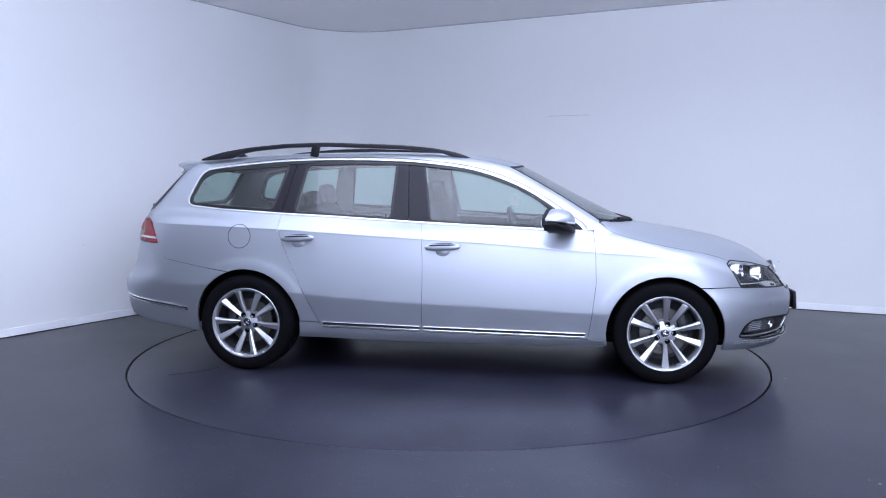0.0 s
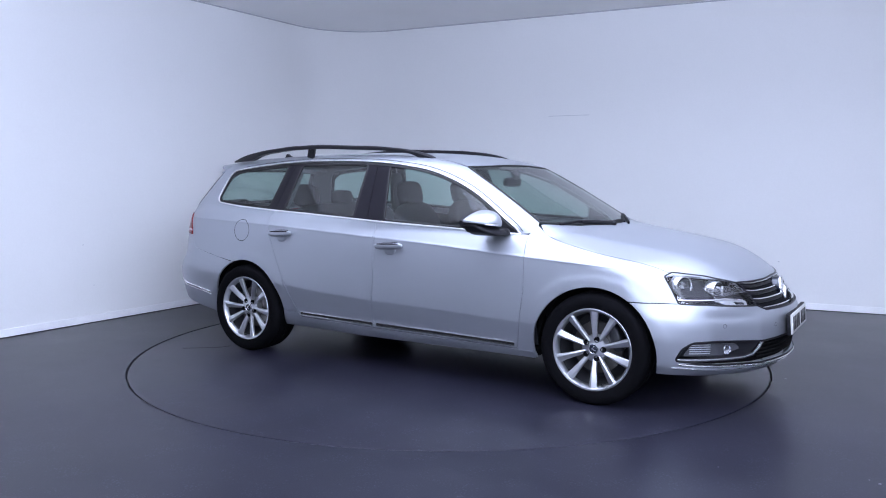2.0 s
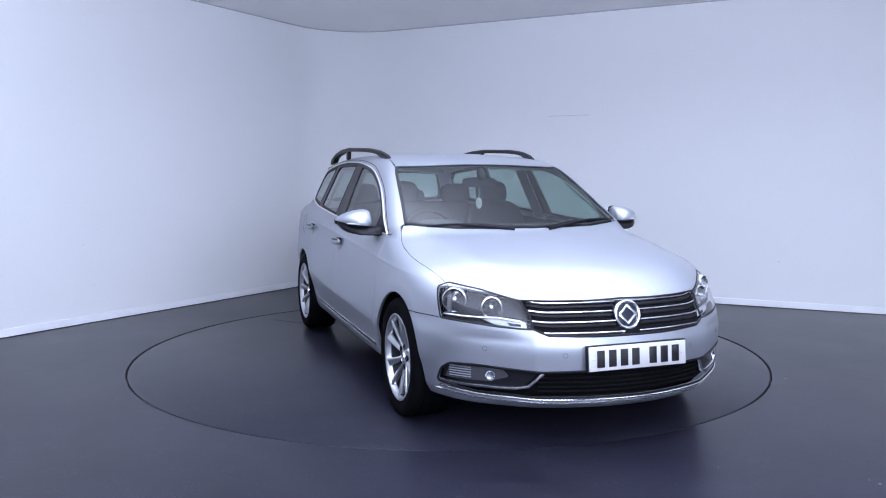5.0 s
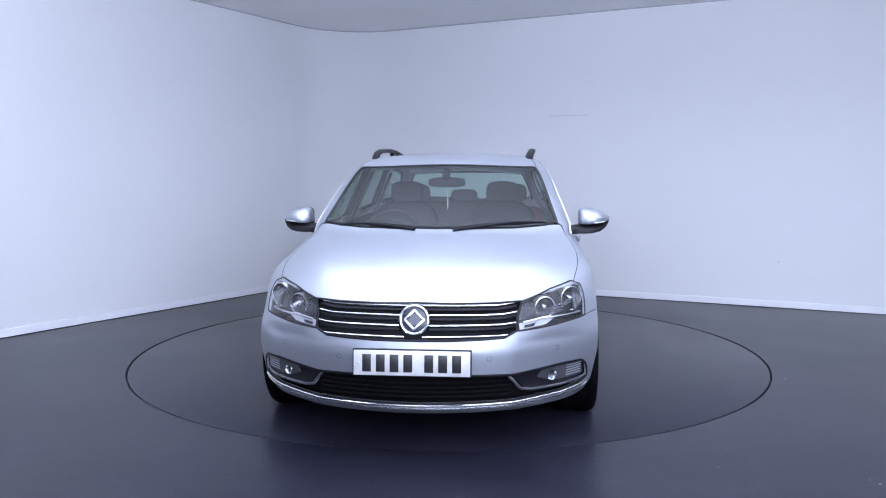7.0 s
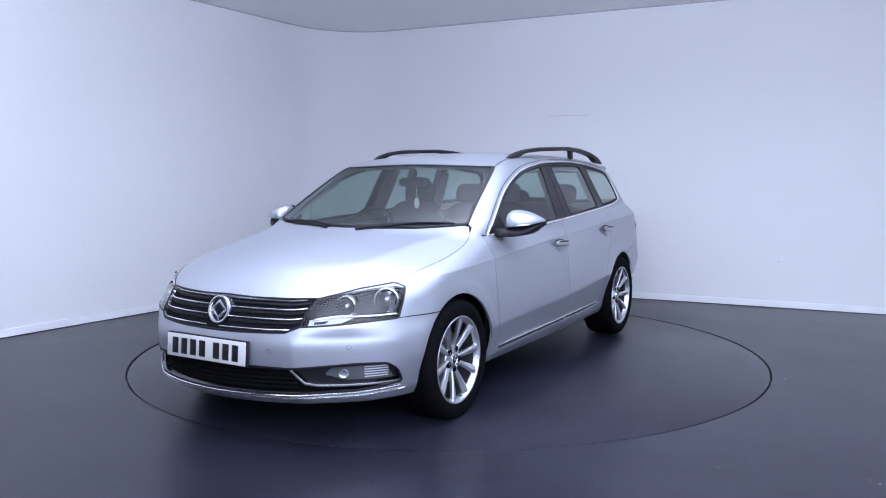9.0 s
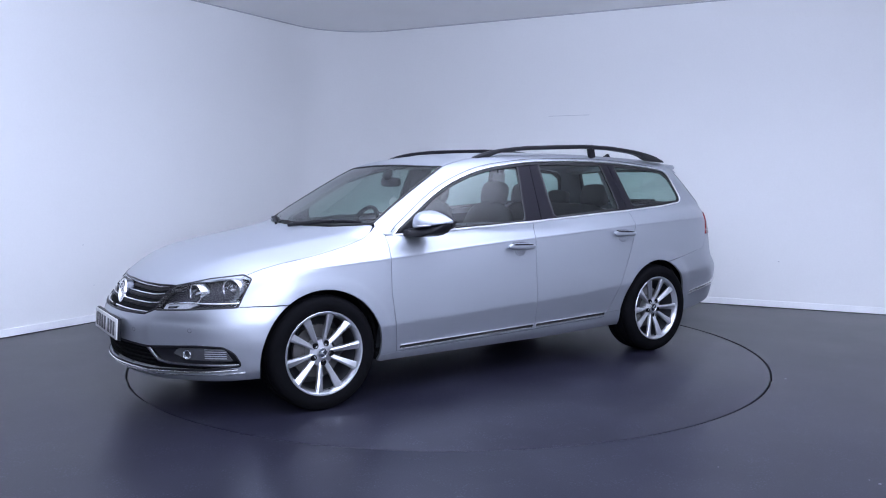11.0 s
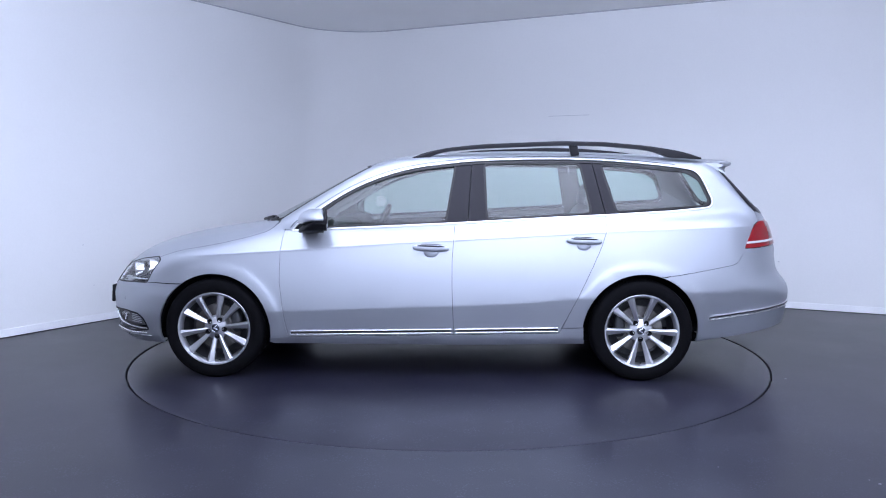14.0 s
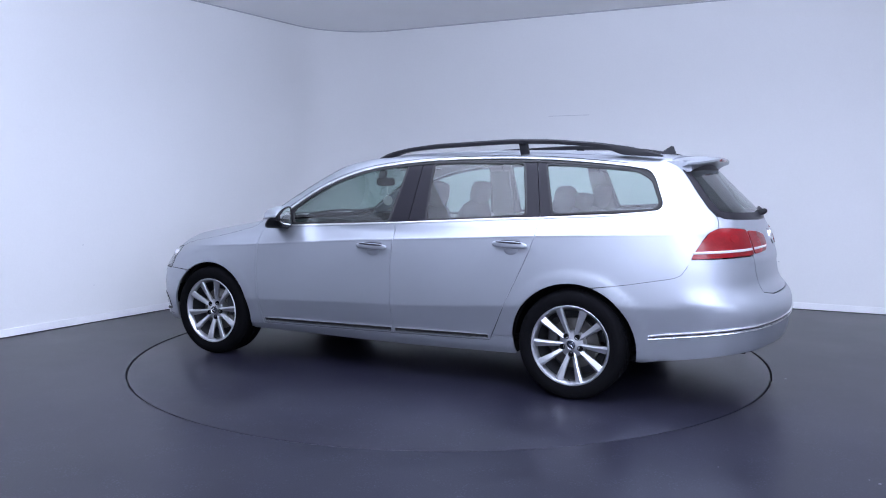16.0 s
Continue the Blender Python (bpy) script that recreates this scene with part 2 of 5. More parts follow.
def rounded(poly, r, n=5, closed=True):
    """The outline with its corners rounded to about r."""
    out, m = [], len(poly)
    for i in range(m):
        p = np.array(poly[i], float)
        if not closed and i in (0, m - 1):
            out.append(tuple(p))
            continue
        a, b = np.array(poly[i - 1], float) - p, np.array(poly[(i + 1) % m], float) - p
        la, lb = np.linalg.norm(a), np.linalg.norm(b)
        ra, rb = min(r, la * 0.45), min(r, lb * 0.45)
        s, e = p + a / la * ra, p + b / lb * rb
        out += [tuple((1 - t) ** 2 * s + 2 * t * (1 - t) * p + t * t * e) for t in np.linspace(0, 1, n)]
    return out


def area(poly):
    q = np.asarray(poly)
    return 0.5 * np.sum(q[:, 0] * np.roll(q[:, 1], -1) - np.roll(q[:, 0], -1) * q[:, 1])


def inset(poly, d):
    q = np.asarray(poly, float)
    if area(q) < 0:
        q = q[::-1]
    t = np.roll(q, -1, 0) - np.roll(q, 1, 0)
    t /= np.maximum(np.linalg.norm(t, axis=1, keepdims=True), 1e-9)
    return [tuple(v) for v in q + np.stack([-t[:, 1], t[:, 0]], 1) * d]


def within(pts, poly):
    q, res = np.asarray(poly), np.zeros(len(pts), bool)
    x, y = pts[:, 0], pts[:, 1]
    j = len(q) - 1
    for i in range(len(q)):
        (xi, yi), (xj, yj) = q[i], q[j]
        if yi != yj:
            res ^= ((yi > y) != (yj > y)) & (x < (xj - xi) * (y - yi) / (yj - yi) + xi)
        j = i
    return res


def fold_points(mode, lo, hi, step, loops):
    """Rows of places along the creases of the flank and round the arches, inside the outline."""
    xs = np.arange(lo[0], hi[0], step * 0.6)
    rows = [(x, c(x) + d) for c in (crease_low, crease_top) for d in (-0.014, -0.006, 0.0, 0.006, 0.014) for x in xs]
    rows += [(cx + (r + d) * math.cos(a), HUB_Z + (r + d) * math.sin(a)) for cx, r in ((AXLE_F, ARCH_F + 0.07), (AXLE_R, ARCH_R + 0.07))
             for d in (-0.022, -0.010, 0.0, 0.010, 0.022) for a in np.linspace(0, math.pi, 90)]
    q = np.array(rows)
    if mode == "X":
        p, _ = onto("S", q)
        q = np.array([flat("X", tuple(v)) for v in p])
    ok = within(q, inset(loops[0], 0.006))
    for h in loops[1:]:
        ok &= ~within(q, inset(h, -0.006))
    return q[ok]


def sheet(name, mode, outline, mat, parent, step=0.03, depth=0.014, out=0.0, holes=(), gap=0.0014, mirror=False, label=""):
    """A panel with an edge: an outline in the chart, laid on the body form, out metres proud of it. mirror: on the other side of the car."""
    loops = [inset(dense([flat(mode, p) for p in outline], step), gap)]
    loops += [inset(dense([flat(mode, p) for p in h], step), -gap) for h in holes]
    lo, hi = np.min(loops[0], 0), np.max(loops[0], 0)
    gx, gy = np.meshgrid(np.arange(lo[0], hi[0], step), np.arange(lo[1], hi[1], step))
    grid = np.stack([gx.ravel(), gy.ravel()], 1)
    keep = within(grid, inset(loops[0], step * 0.4))
    for h in loops[1:]:
        keep &= ~within(grid, inset(h, -step * 0.4))
    pts, edges = [], []
    for lp in loops:
        k = len(pts)
        pts += [Vector(p) for p in lp]
        edges += [(k + i, k + (i + 1) % len(lp)) for i in range(len(lp))]
    grid = grid[keep]
    if mode in "SX":
        grid = np.concatenate([grid, fold_points(mode, lo, hi, step, loops)])
    pts += [Vector(p) for p in grid]
    v2, _, faces, _, _, _ = delaunay_2d_cdt(pts, edges, [], 0, 1e-6)
    v2 = np.array([tuple(v) for v in v2])
    tri = np.array([f for f in faces if len(f) == 3])
    mid = v2[tri].mean(1)
    ok = within(mid, loops[0])
    for h in loops[1:]:
        ok &= ~within(mid, h)
    tri = tri[ok]
    p, n = onto(mode, v2)
    p = p + n * out
    u, w = p[tri[:, 1]] - p[tri[:, 0]], p[tri[:, 2]] - p[tri[:, 0]]
    flip = np.sum(np.cross(u, w) * n[tri].mean(1), 1) < 0
    tri[flip] = tri[flip][:, ::-1]
    count = {}
    for t in tri:
        for e in ((t[0], t[1]), (t[1], t[2]), (t[2], t[0])):
            count[tuple(sorted(e))] = count.get(tuple(sorted(e)), 0) + 1
    rim = [(a, b) for t in tri for a, b in ((t[0], t[1]), (t[1], t[2]), (t[2], t[0])) if count[tuple(sorted((a, b)))] == 1]
    verts, normals, polys = [tuple(v) for v in p], [tuple(v) for v in n], [tuple(int(i) for i in t) for t in tri]
    smooth_count = len(polys)
    low = {}
    for a, b in rim:
        for i in (a, b):
            if i not in low:
                low[i] = len(verts)
                verts.append(tuple(p[i] - n[i] * depth))
        polys.append((int(b), int(a), low[a], low[b]))
    if mirror:
        verts = [(x, -y, z) for x, y, z in verts]
        normals = [(x, -y, z) for x, y, z in normals]
        polys = [f[::-1] for f in polys]
    me = bpy.data.meshes.new(name)
    me.from_pydata(verts, [], polys)
    me.update()
    me.polygons.foreach_set("use_smooth", [True] * len(polys))
    loop_n = []
    for i, f in enumerate(me.polygons):
        for vi in f.vertices:
            loop_n.append(normals[vi] if i < smooth_count else tuple(f.normal))
    me.normals_split_custom_set(loop_n)
    return part(name, me, mat, parent, label)


def strip(name, mode, line, width, height, mat, parent, step=0.03, closed=False, out=0.0, mirror=False, label=""):
    """A raised, rounded moulding along a line on the body form."""
    q = dense([flat(mode, p) for p in line], step, closed)
    p, n = onto(mode, q)
    if closed:
        t = np.roll(p, -1, 0) - np.roll(p, 1, 0)
    else:
        t = np.gradient(p, axis=0)
    t /= np.maximum(np.linalg.norm(t, axis=1, keepdims=True), 1e-9)
    b = np.cross(n, t)
    prof = [(-0.5, -0.3), (-0.5, 0.35), (-0.33, 0.85), (0, 1), (0.33, 0.85), (0.5, 0.35), (0.5, -0.3)]
    bm = bmesh.new()
    rows = [[bm.verts.new(p[i] + b[i] * width * u + n[i] * (height * v + out)) for u, v in prof] for i in range(len(p))]
    for i in range(len(rows) if closed else len(rows) - 1):
        r, s = rows[i], rows[(i + 1) % len(rows)]
        for k in range(len(prof) - 1):
            bm.faces.new((r[k], r[k + 1], s[k + 1], s[k]))
    if not closed:
        bm.faces.new(rows[0])
        bm.faces.new(rows[-1][::-1])
    bmesh.ops.recalc_face_normals(bm, faces=bm.faces)
    if mirror:
        for v in bm.verts:
            v.co.y = -v.co.y
        bmesh.ops.reverse_faces(bm, faces=bm.faces)
    return part(name, bm, mat, parent, label)


def box(size, centre=(0, 0, 0), bevel=0.0, turn=(0, 0, 0), seg=2):
    bm = bmesh.new()
    bmesh.ops.create_cube(bm, size=1.0)
    for v in bm.verts:
        v.co = Vector((v.co.x * size[0], v.co.y * size[1], v.co.z * size[2]))
    if bevel:
        bmesh.ops.bevel(bm, geom=list(bm.edges), offset=bevel, segments=seg, affect="EDGES", profile=0.5)
    bm.transform(pose(*centre, *turn))
    return bm


def blob(size, centre, power=2.6, turn=(0, 0, 0), seg=24):
    """A pillow-like rounded block."""
    bm = bmesh.new()
    bmesh.ops.create_uvsphere(bm, u_segments=seg, v_segments=seg // 2, radius=1.0)
    for v in bm.verts:
        c = [math.copysign(abs(k) ** (2 / power), k) for k in v.co]
        v.co = Vector((c[0] * size[0] / 2, c[1] * size[1] / 2, c[2] * size[2] / 2))
    bm.transform(pose(*centre, *turn))
    return bm


def turned(profile, seg=48, axis_y=True):
    """A turned body: (radius, along) points round the y axis."""
    bm = bmesh.new()
    rows = []
    for r, a in profile:
        if r < 1e-5:
            rows.append([bm.verts.new((0, a, 0))])
        else:
            rows.append([bm.verts.new((r * math.cos(k * math.tau / seg), a, r * math.sin(k * math.tau / seg))) for k in range(seg)])
    for s, t in zip(rows, rows[1:]):
        for k in range(seg):
            j = (k + 1) % seg
            if len(s) == 1:
                bm.faces.new((s[0], t[j], t[k]))
            elif len(t) == 1:
                bm.faces.new((s[k], s[j], t[0]))
            else:
                bm.faces.new((s[k], s[j], t[j], t[k]))
    bmesh.ops.recalc_face_normals(bm, faces=bm.faces)
    return bm


def tube(path, radius, seg=8, flat_z=1.0):
    bm = bmesh.new()
    p = [Vector(v) for v in path]
    rows = []
    for i, c in enumerate(p):
        t = (p[min(i + 1, len(p) - 1)] - p[max(i - 1, 0)]).normalized()
        a = t.cross(Vector((0, 0, 1)))
        a = a.normalized() if a.length > 1e-4 else Vector((1, 0, 0))
        b = a.cross(t)
        rows.append([bm.verts.new(c + a * radius * math.cos(k * math.tau / seg) + b * radius * flat_z * math.sin(k * math.tau / seg)) for k in range(seg)])
    for s, t in zip(rows, rows[1:]):
        for k in range(seg):
            bm.faces.new((s[k], s[(k + 1) % seg], t[(k + 1) % seg], t[k]))
    bm.faces.new(rows[0])
    bm.faces.new(rows[-1][::-1])
    bmesh.ops.recalc_face_normals(bm, faces=bm.faces)
    return bm


def thing(name, label, category):
    return tagged(new(name), label, category)


# ---- the studio ----
CEILING_Z = 3.035
TABLE_R = 2.246


def studio_wall_material():
    m = material("white_studio_paint", (0.765, 0.77, 0.775), 0.75, 0, 0, 0.02, 1.3, 60, 0.06)
    return m


def studio_floor_material(name, seed):
    """A dark coating with fine grain, dusty smears and a few pale flecks."""
    m = material(name, (0.0105, 0.0104, 0.0185), 0.30, 0, 0, 0.22, 1.1, 380, 0.05, spec=0.225, rough_vary=0.07)
    nt = m.node_tree
    b = nt.nodes["Principled BSDF"]
    co = nt.nodes["Texture Coordinate"]

    def noise_tex(scale, detail, rough=0.6):
        n = nt.nodes.new("ShaderNodeTexNoise")
        n.inputs["Scale"].default_value, n.inputs["Detail"].default_value, n.inputs["Roughness"].default_value = scale, detail, rough
        nt.links.new(co.outputs["Object"], n.inputs["Vector"])
        return n.outputs["Fac"]

    def ramp(source, a, b2, lo, hi):
        r = nt.nodes.new("ShaderNodeMapRange")
        for key, v in (("From Min", a), ("From Max", b2), ("To Min", lo), ("To Max", hi)):
            r.inputs[key].default_value = v
        nt.links.new(source, r.inputs["Value"])
        return r.outputs["Result"]

    def times(u, v):
        n = nt.nodes.new("ShaderNodeMath")
        n.operation = "MULTIPLY"
        nt.links.new(u, n.inputs[0])
        nt.links.new(v, n.inputs[1])
        return n.outputs[0]

    def over(factor, color):
        mix = nt.nodes.new("ShaderNodeMix")
        mix.data_type = "RGBA"
        src = b.inputs["Base Color"].links[0].from_socket
        nt.links.new(factor, mix.inputs["Factor"])
        nt.links.new(src, mix.inputs["A"])
        mix.inputs["B"].default_value = color
        nt.links.new(mix.outputs["Result"], b.inputs["Base Color"])

    # dust in wide smears
    over(ramp(noise_tex(1.9 + seed * 0.1, 2, 0.5), 0.28, 0.80, 0.0, 0.18), (0.060, 0.060, 0.080, 1))
    # pale flecks cast into the coating
    vor = nt.nodes.new("ShaderNodeTexVoronoi")
    vor.inputs["Scale"].default_value = 75
    nt.links.new(co.outputs["Object"], vor.inputs["Vector"])
    over(times(ramp(vor.outputs["Distance"], 0.18, 0.36, 1.0, 0.0), ramp(noise_tex(7 + seed * 0.3, 2, 0.5), 0.44, 0.70, 0.0, 0.30)), (0.15, 0.16, 0.215, 1))
    return m


WALLPAINT = studio_wall_material()
CEILINGPAINT = material("white_ceiling_paint", (0.93, 0.93, 0.935), 0.8, 0, 0, 0.02, 1.7, 60, 0.06)
FLOORCOAT = studio_floor_material("speckled_dark_floor_coating", 0)
TABLECOAT = studio_floor_material("speckled_turntable_coating", 5)
SKIRTING = material("white_skirting_gloss", (0.84, 0.845, 0.86), 0.4, 0, 0, 0.05, 5, 80)
SCUFF = material("grey_scuff", (0.42, 0.43, 0.47), 0.7, 0, 0, 0.2, 30)
DUST = material("pale_grit", (0.30, 0.30, 0.32), 0.8, 0, 0, 0.2, 30)

CORNER, ALONG_LEFT, ALONG_RIGHT = Vector((-1.356, 4.112)), Vector((-0.510, -0.860)), Vector((0.9025, -0.4307))


def plan_outline(grow=0.0):
    """The room in plan: four walls, their corners swept round."""
    a, b = ALONG_LEFT, ALONG_RIGHT
    p = [CORNER, CORNER + a * 11.5, CORNER + a * 11.5 + b * 10.5, CORNER + b * 10.5]
    pts = []
    for i, c in enumerate(p):
        u, v = (p[i - 1] - c).normalized(), (p[(i + 1) % 4] - c).normalized()
        ang = u.angle(v)
        r = 0.85
        centre = c + (u + v).normalized() * (r / math.sin(ang / 2))
        s, e = c + u * (r / math.tan(ang / 2)) - centre, c + v * (r / math.tan(ang / 2)) - centre
        for k in range(13):
            d = s.slerp(e, k / 12).normalized()
            pts.append(centre + d * (r + grow))
    return pts


def ribbon(path, z0, z1, thick):
    """A wall along a closed path, thick metres deep outwards."""
    bm = bmesh.new()
    inner = path(0.0)
    outer = path(thick)
    rows = []
    for p, q in zip(inner, outer):
        rows.append([bm.verts.new((p.x, p.y, z0)), bm.verts.new((p.x, p.y, z1)), bm.verts.new((q.x, q.y, z1)), bm.verts.new((q.x, q.y, z0))])
    for r, s in zip(rows, rows[1:] + rows[:1]):
        for k in range(4):
            bm.faces.new((r[k], r[(k + 1) % 4], s[(k + 1) % 4], s[k]))
    bmesh.ops.recalc_face_normals(bm, faces=bm.faces)
    return bm


def structure(name, bm, mat, label):
    ob = new(name, mesh_of(bm, name))
    ob.data.materials.append(mat)
    return tagged(ob, label, "", "", "structure")


structure("wall_studio", ribbon(plan_outline, 0.0, CEILING_Z, 0.15), WALLPAINT, "smooth white studio wall with a swept round corner")
structure("baseboard", ribbon(lambda g: plan_outline(-0.014 if g == 0 else -0.0005), 0.0, 0.068, 0.014), SKIRTING, "low white painted skirting along the studio wall")

structure("thin_strip", ribbon(lambda g: plan_outline(-0.004 if g == 0 else -0.0005), CEILING_Z - 0.013, CEILING_Z - 0.001, 0.014), SCUFF, "thin grey line where the studio wall meets the ceiling")

# dark strip that puts the shadow gap under the skirting into colour
structure("thin_strip", ribbon(lambda g: plan_outline(-0.018 if g == 0 else -0.0145), 0.0, 0.007, 0.0035), SEAL_AND_GAP, "thin dark strip standing for the shadow gap where skirting meets floor")


def unseen_dark_wall():
    """An unseen dark corner wall, behind the camera's left, added to darken flank reflections."""
    a, b = ALONG_LEFT, ALONG_RIGHT
    pts = [CORNER + a * 6.9 + b * 0.03] + plan_outline(-0.03)[13:26] + [CORNER + a * 11.47 + b * 2.4]
    bm = bmesh.new()
    rows = []
    for i, p in enumerate(pts):
        t = (pts[min(i + 1, len(pts) - 1)] - pts[max(i - 1, 0)]).normalized()
        q = p + Vector((-t.y, t.x)) * 0.02
        rows.append([bm.verts.new((p.x, p.y, 0.0)), bm.verts.new((p.x, p.y, 1.75)), bm.verts.new((q.x, q.y, 1.75)), bm.verts.new((q.x, q.y, 0.0))])
    for r, t in zip(rows, rows[1:]):
        for k in range(4):
            bm.faces.new((r[k], r[(k + 1) % 4], t[(k + 1) % 4], t[k]))
    bmesh.ops.recalc_face_normals(bm, faces=bm.faces)
    return bm


structure("wall_dark_unseen", unseen_dark_wall(), material("dark_unseen_wall_paint", (0.045, 0.046, 0.055), 0.6, 0, 0, 0.1, 3, 80), "plain dark wall added out of view for the car to reflect")


def slab(z0, z1):
    bm = bmesh.new()
    p = plan_outline(0.15)
    lo, hi = [bm.verts.new((v.x, v.y, z0)) for v in p], [bm.verts.new((v.x, v.y, z1)) for v in p]
    bm.faces.new(lo)
    bm.faces.new(hi)
    for i in range(len(p)):
        j = (i + 1) % len(p)
        bm.faces.new((lo[i], lo[j], hi[j], hi[i]))
    bmesh.ops.recalc_face_normals(bm, faces=bm.faces)
    return bm


structure("ceiling", slab(CEILING_Z, CEILING_Z + 0.12), CEILINGPAINT, "plain white studio ceiling")


def floor_with_pit():
    """The floor, with a round pit for the turntable."""
    bm = bmesh.new()
    seg = 160
    ring = [bm.verts.new(((TABLE_R + 0.009) * math.cos(k * math.tau / seg), (TABLE_R + 0.009) * math.sin(k * math.tau / seg), 0)) for k in range(seg)]
    deep = [bm.verts.new((v.co.x, v.co.y, -0.06)) for v in ring]
    out = []
    plan = plan_outline(0.1)
    for v in ring:
        d = v.co.xy.normalized()
        best = 1e9
        for i in range(len(plan)):
            a, b = plan[i], plan[(i + 1) % len(plan)]
            e = b - a
            den = d.x * e.y - d.y * e.x
            if abs(den) > 1e-9:
                t, s = (a.x * e.y - a.y * e.x) / den, (a.x * d.y - a.y * d.x) / den
                if t > 0 and -1e-6 <= s <= 1 + 1e-6:
                    best = min(best, t)
        out.append(bm.verts.new((d.x * best, d.y * best, 0)))
    for k in range(seg):
        j = (k + 1) % seg
        bm.faces.new((ring[k], ring[j], out[j], out[k]))
        bm.faces.new((ring[k], ring[j], deep[j], deep[k]))
    bm.faces.new(deep)
    bmesh.ops.recalc_face_normals(bm, faces=bm.faces)
    return bm


structure("floor", floor_with_pit(), FLOORCOAT, "dark speckled satin floor coating, lightly scuffed")


def build_turntable():
    table = thing("turntable", "round dark speckled turntable disc set flush in the floor", "turntable")
    part("disc", turned([(0, 0), (TABLE_R - 0.012, 0.0), (TABLE_R - 0.004, -0.003), (TABLE_R - 0.004, -0.05), (0, -0.05)], 160), TABLECOAT, table).matrix_basis = pose(0, 0, 0, 90)
    for a, b, w in (((-1.70, -1.05), (-1.50, -0.895), 0.006), ((-1.50, -0.895), (-1.46, -0.80), 0.005)):
        c, d = Vector(a), Vector(b)
        bm = box(((d - c).length, w, 0.002), (0, 0, 0), 0.0006)
        bm.transform(pose((c.x + d.x) / 2, (c.y + d.y) / 2, 0.0006, 0, 0, math.degrees(math.atan2(d.y - c.y, d.x - c.x))))
        part("score_line", bm, SCORE, table, "dark scored line")
    return table


SCORE = material("dark_score", (0.008, 0.008, 0.010), 0.5, 0, 0, 0.2)
turntable = build_turntable()


def mark(name, bm, mat, label, category, group=""):
    ob = new(name, mesh_of(bm, name))
    ob.data.materials.append(mat)
    return tagged(ob, label, category, group)


def wall_marks():
    for a, b, z, h in (((1.096, 2.942), (1.513, 2.743), 1.953, 0.004),):
        c, d = Vector(a), Vector(b)
        m = (c + d) / 2
        bm = box(((d - c).length, 0.006, h), (0, 0, 0), 0.0012)
        bm.transform(pose(m.x, m.y, z, 0, 0, math.degrees(math.atan2(d.y - c.y, d.x - c.x))))
        mark("wall_crack", bm, SCUFF, "thin grey hairline crack in the white wall", "crack")
    for x, y, z, w in ((3.253, 1.913, 0.458, 0.022), (-3.146, 1.096, 0.332, 0.014), (-3.191, 1.018, 0.696, 0.012)):
        side = ALONG_RIGHT if x > 0 else ALONG_LEFT
        bm = blob((w, 0.006, 0.007), (0, 0, 0), 2.0, seg=10)
        bm.transform(pose(x, y, z, 0, 0, math.degrees(math.atan2(side.y, side.x))))
        mark("wall_scuff", bm, SCUFF, "small grey scuff on the white wall", "scuff", "scuffs on the wall")


wall_marks()


def floor_grit():
    for x, y, s in ((1.811, -2.644, 0.010), (2.154, -0.896, 0.014), (1.79, -2.60, 0.006), (-2.85, 0.95, 0.010), (2.7, 0.3, 0.008), (1.2, -2.45, 0.006)):
        mark("grit", blob((s * 1.5, s, s * 0.35), (x, y, s * 0.15), 2.0, seg=8), DUST, "small pale crumb of grit on the dark floor", "debris", "grit on the floor")


floor_grit()


# ---- the estate car; x forward, y to its left, z up, between the axles ----
car = thing("estate_car", "silver estate car with black roof rails, parked on the turntable", "car")
BOTH = (False, True)


def flank_arc(cx, r, z_top, z_low, ahead):
    """One flank of a wheel arch, from z_top down to z_low."""
    a = np.linspace(math.asin((z_top - HUB_Z) / r), math.asin((z_low - HUB_Z) / r), 16)
    return [(cx + (1 if ahead else -1) * r * math.cos(v), HUB_Z + r * math.sin(v)) for v in a]


def side3(pts):
    """(x, z) places given a y on the flank."""
    p, _ = onto("S", pts)
    return [tuple(v) for v in p]


DLO_TOP = [(0.862, 0.946), (0.826, 0.985), (0.72, 1.056), (0.56, 1.168), (0.40, 1.250), (0.20, 1.320), (0.05, 1.352), (-0.27, 1.388), (-0.60, 1.400), (-0.86, 1.402), (-1.15, 1.393), (-1.40, 1.373), (-1.62, 1.349)]
dlo_arc = Curve(DLO_TOP[1:], 0.12)
DLO_TOP = DLO_TOP[:1] + [(float(x), float(dlo_arc(x))) for x in np.linspace(0.826, -1.62, 44)]
DLO_BACK = [(-1.755, 1.328), (-1.850, 1.095), (-1.55, 1.066)]
DLO_LINE = DLO_TOP[:-1] + rounded([DLO_TOP[-1]] + DLO_BACK, 0.075, 9, False)
DLO_BELT = [(-1.135, 1.043), (-0.84, 1.030), (-0.175, 0.993), (0.30, 0.971), (0.60, 0.957), (0.80, 0.947)]
SEAM_DOOR_F = [(0.884, 0.268), (0.905, 0.41), (0.930, 0.625), (0.924, 0.82), (0.912, 0.944)]
SEAM_DOORS = [(-0.176, 0.286), (-0.166, 0.60), (-0.166, 0.75), (-0.176, 0.90), (-0.183, 0.993)]
SEAM_DOOR_R = [(-0.843, 0.300), (-0.95, 0.52), (-1.05, 0.733), (-1.10, 0.85), (-1.132, 0.946), (-1.135, 1.043)]
SEAM_BONNET = [(0.955, 0.735, 0.972), (1.016, 0.752, 0.924), (1.132, 0.788, 0.897), (1.365, 0.798, 0.864), (1.592, 0.780, 0.827), (1.765, 0.745, 0.770)]
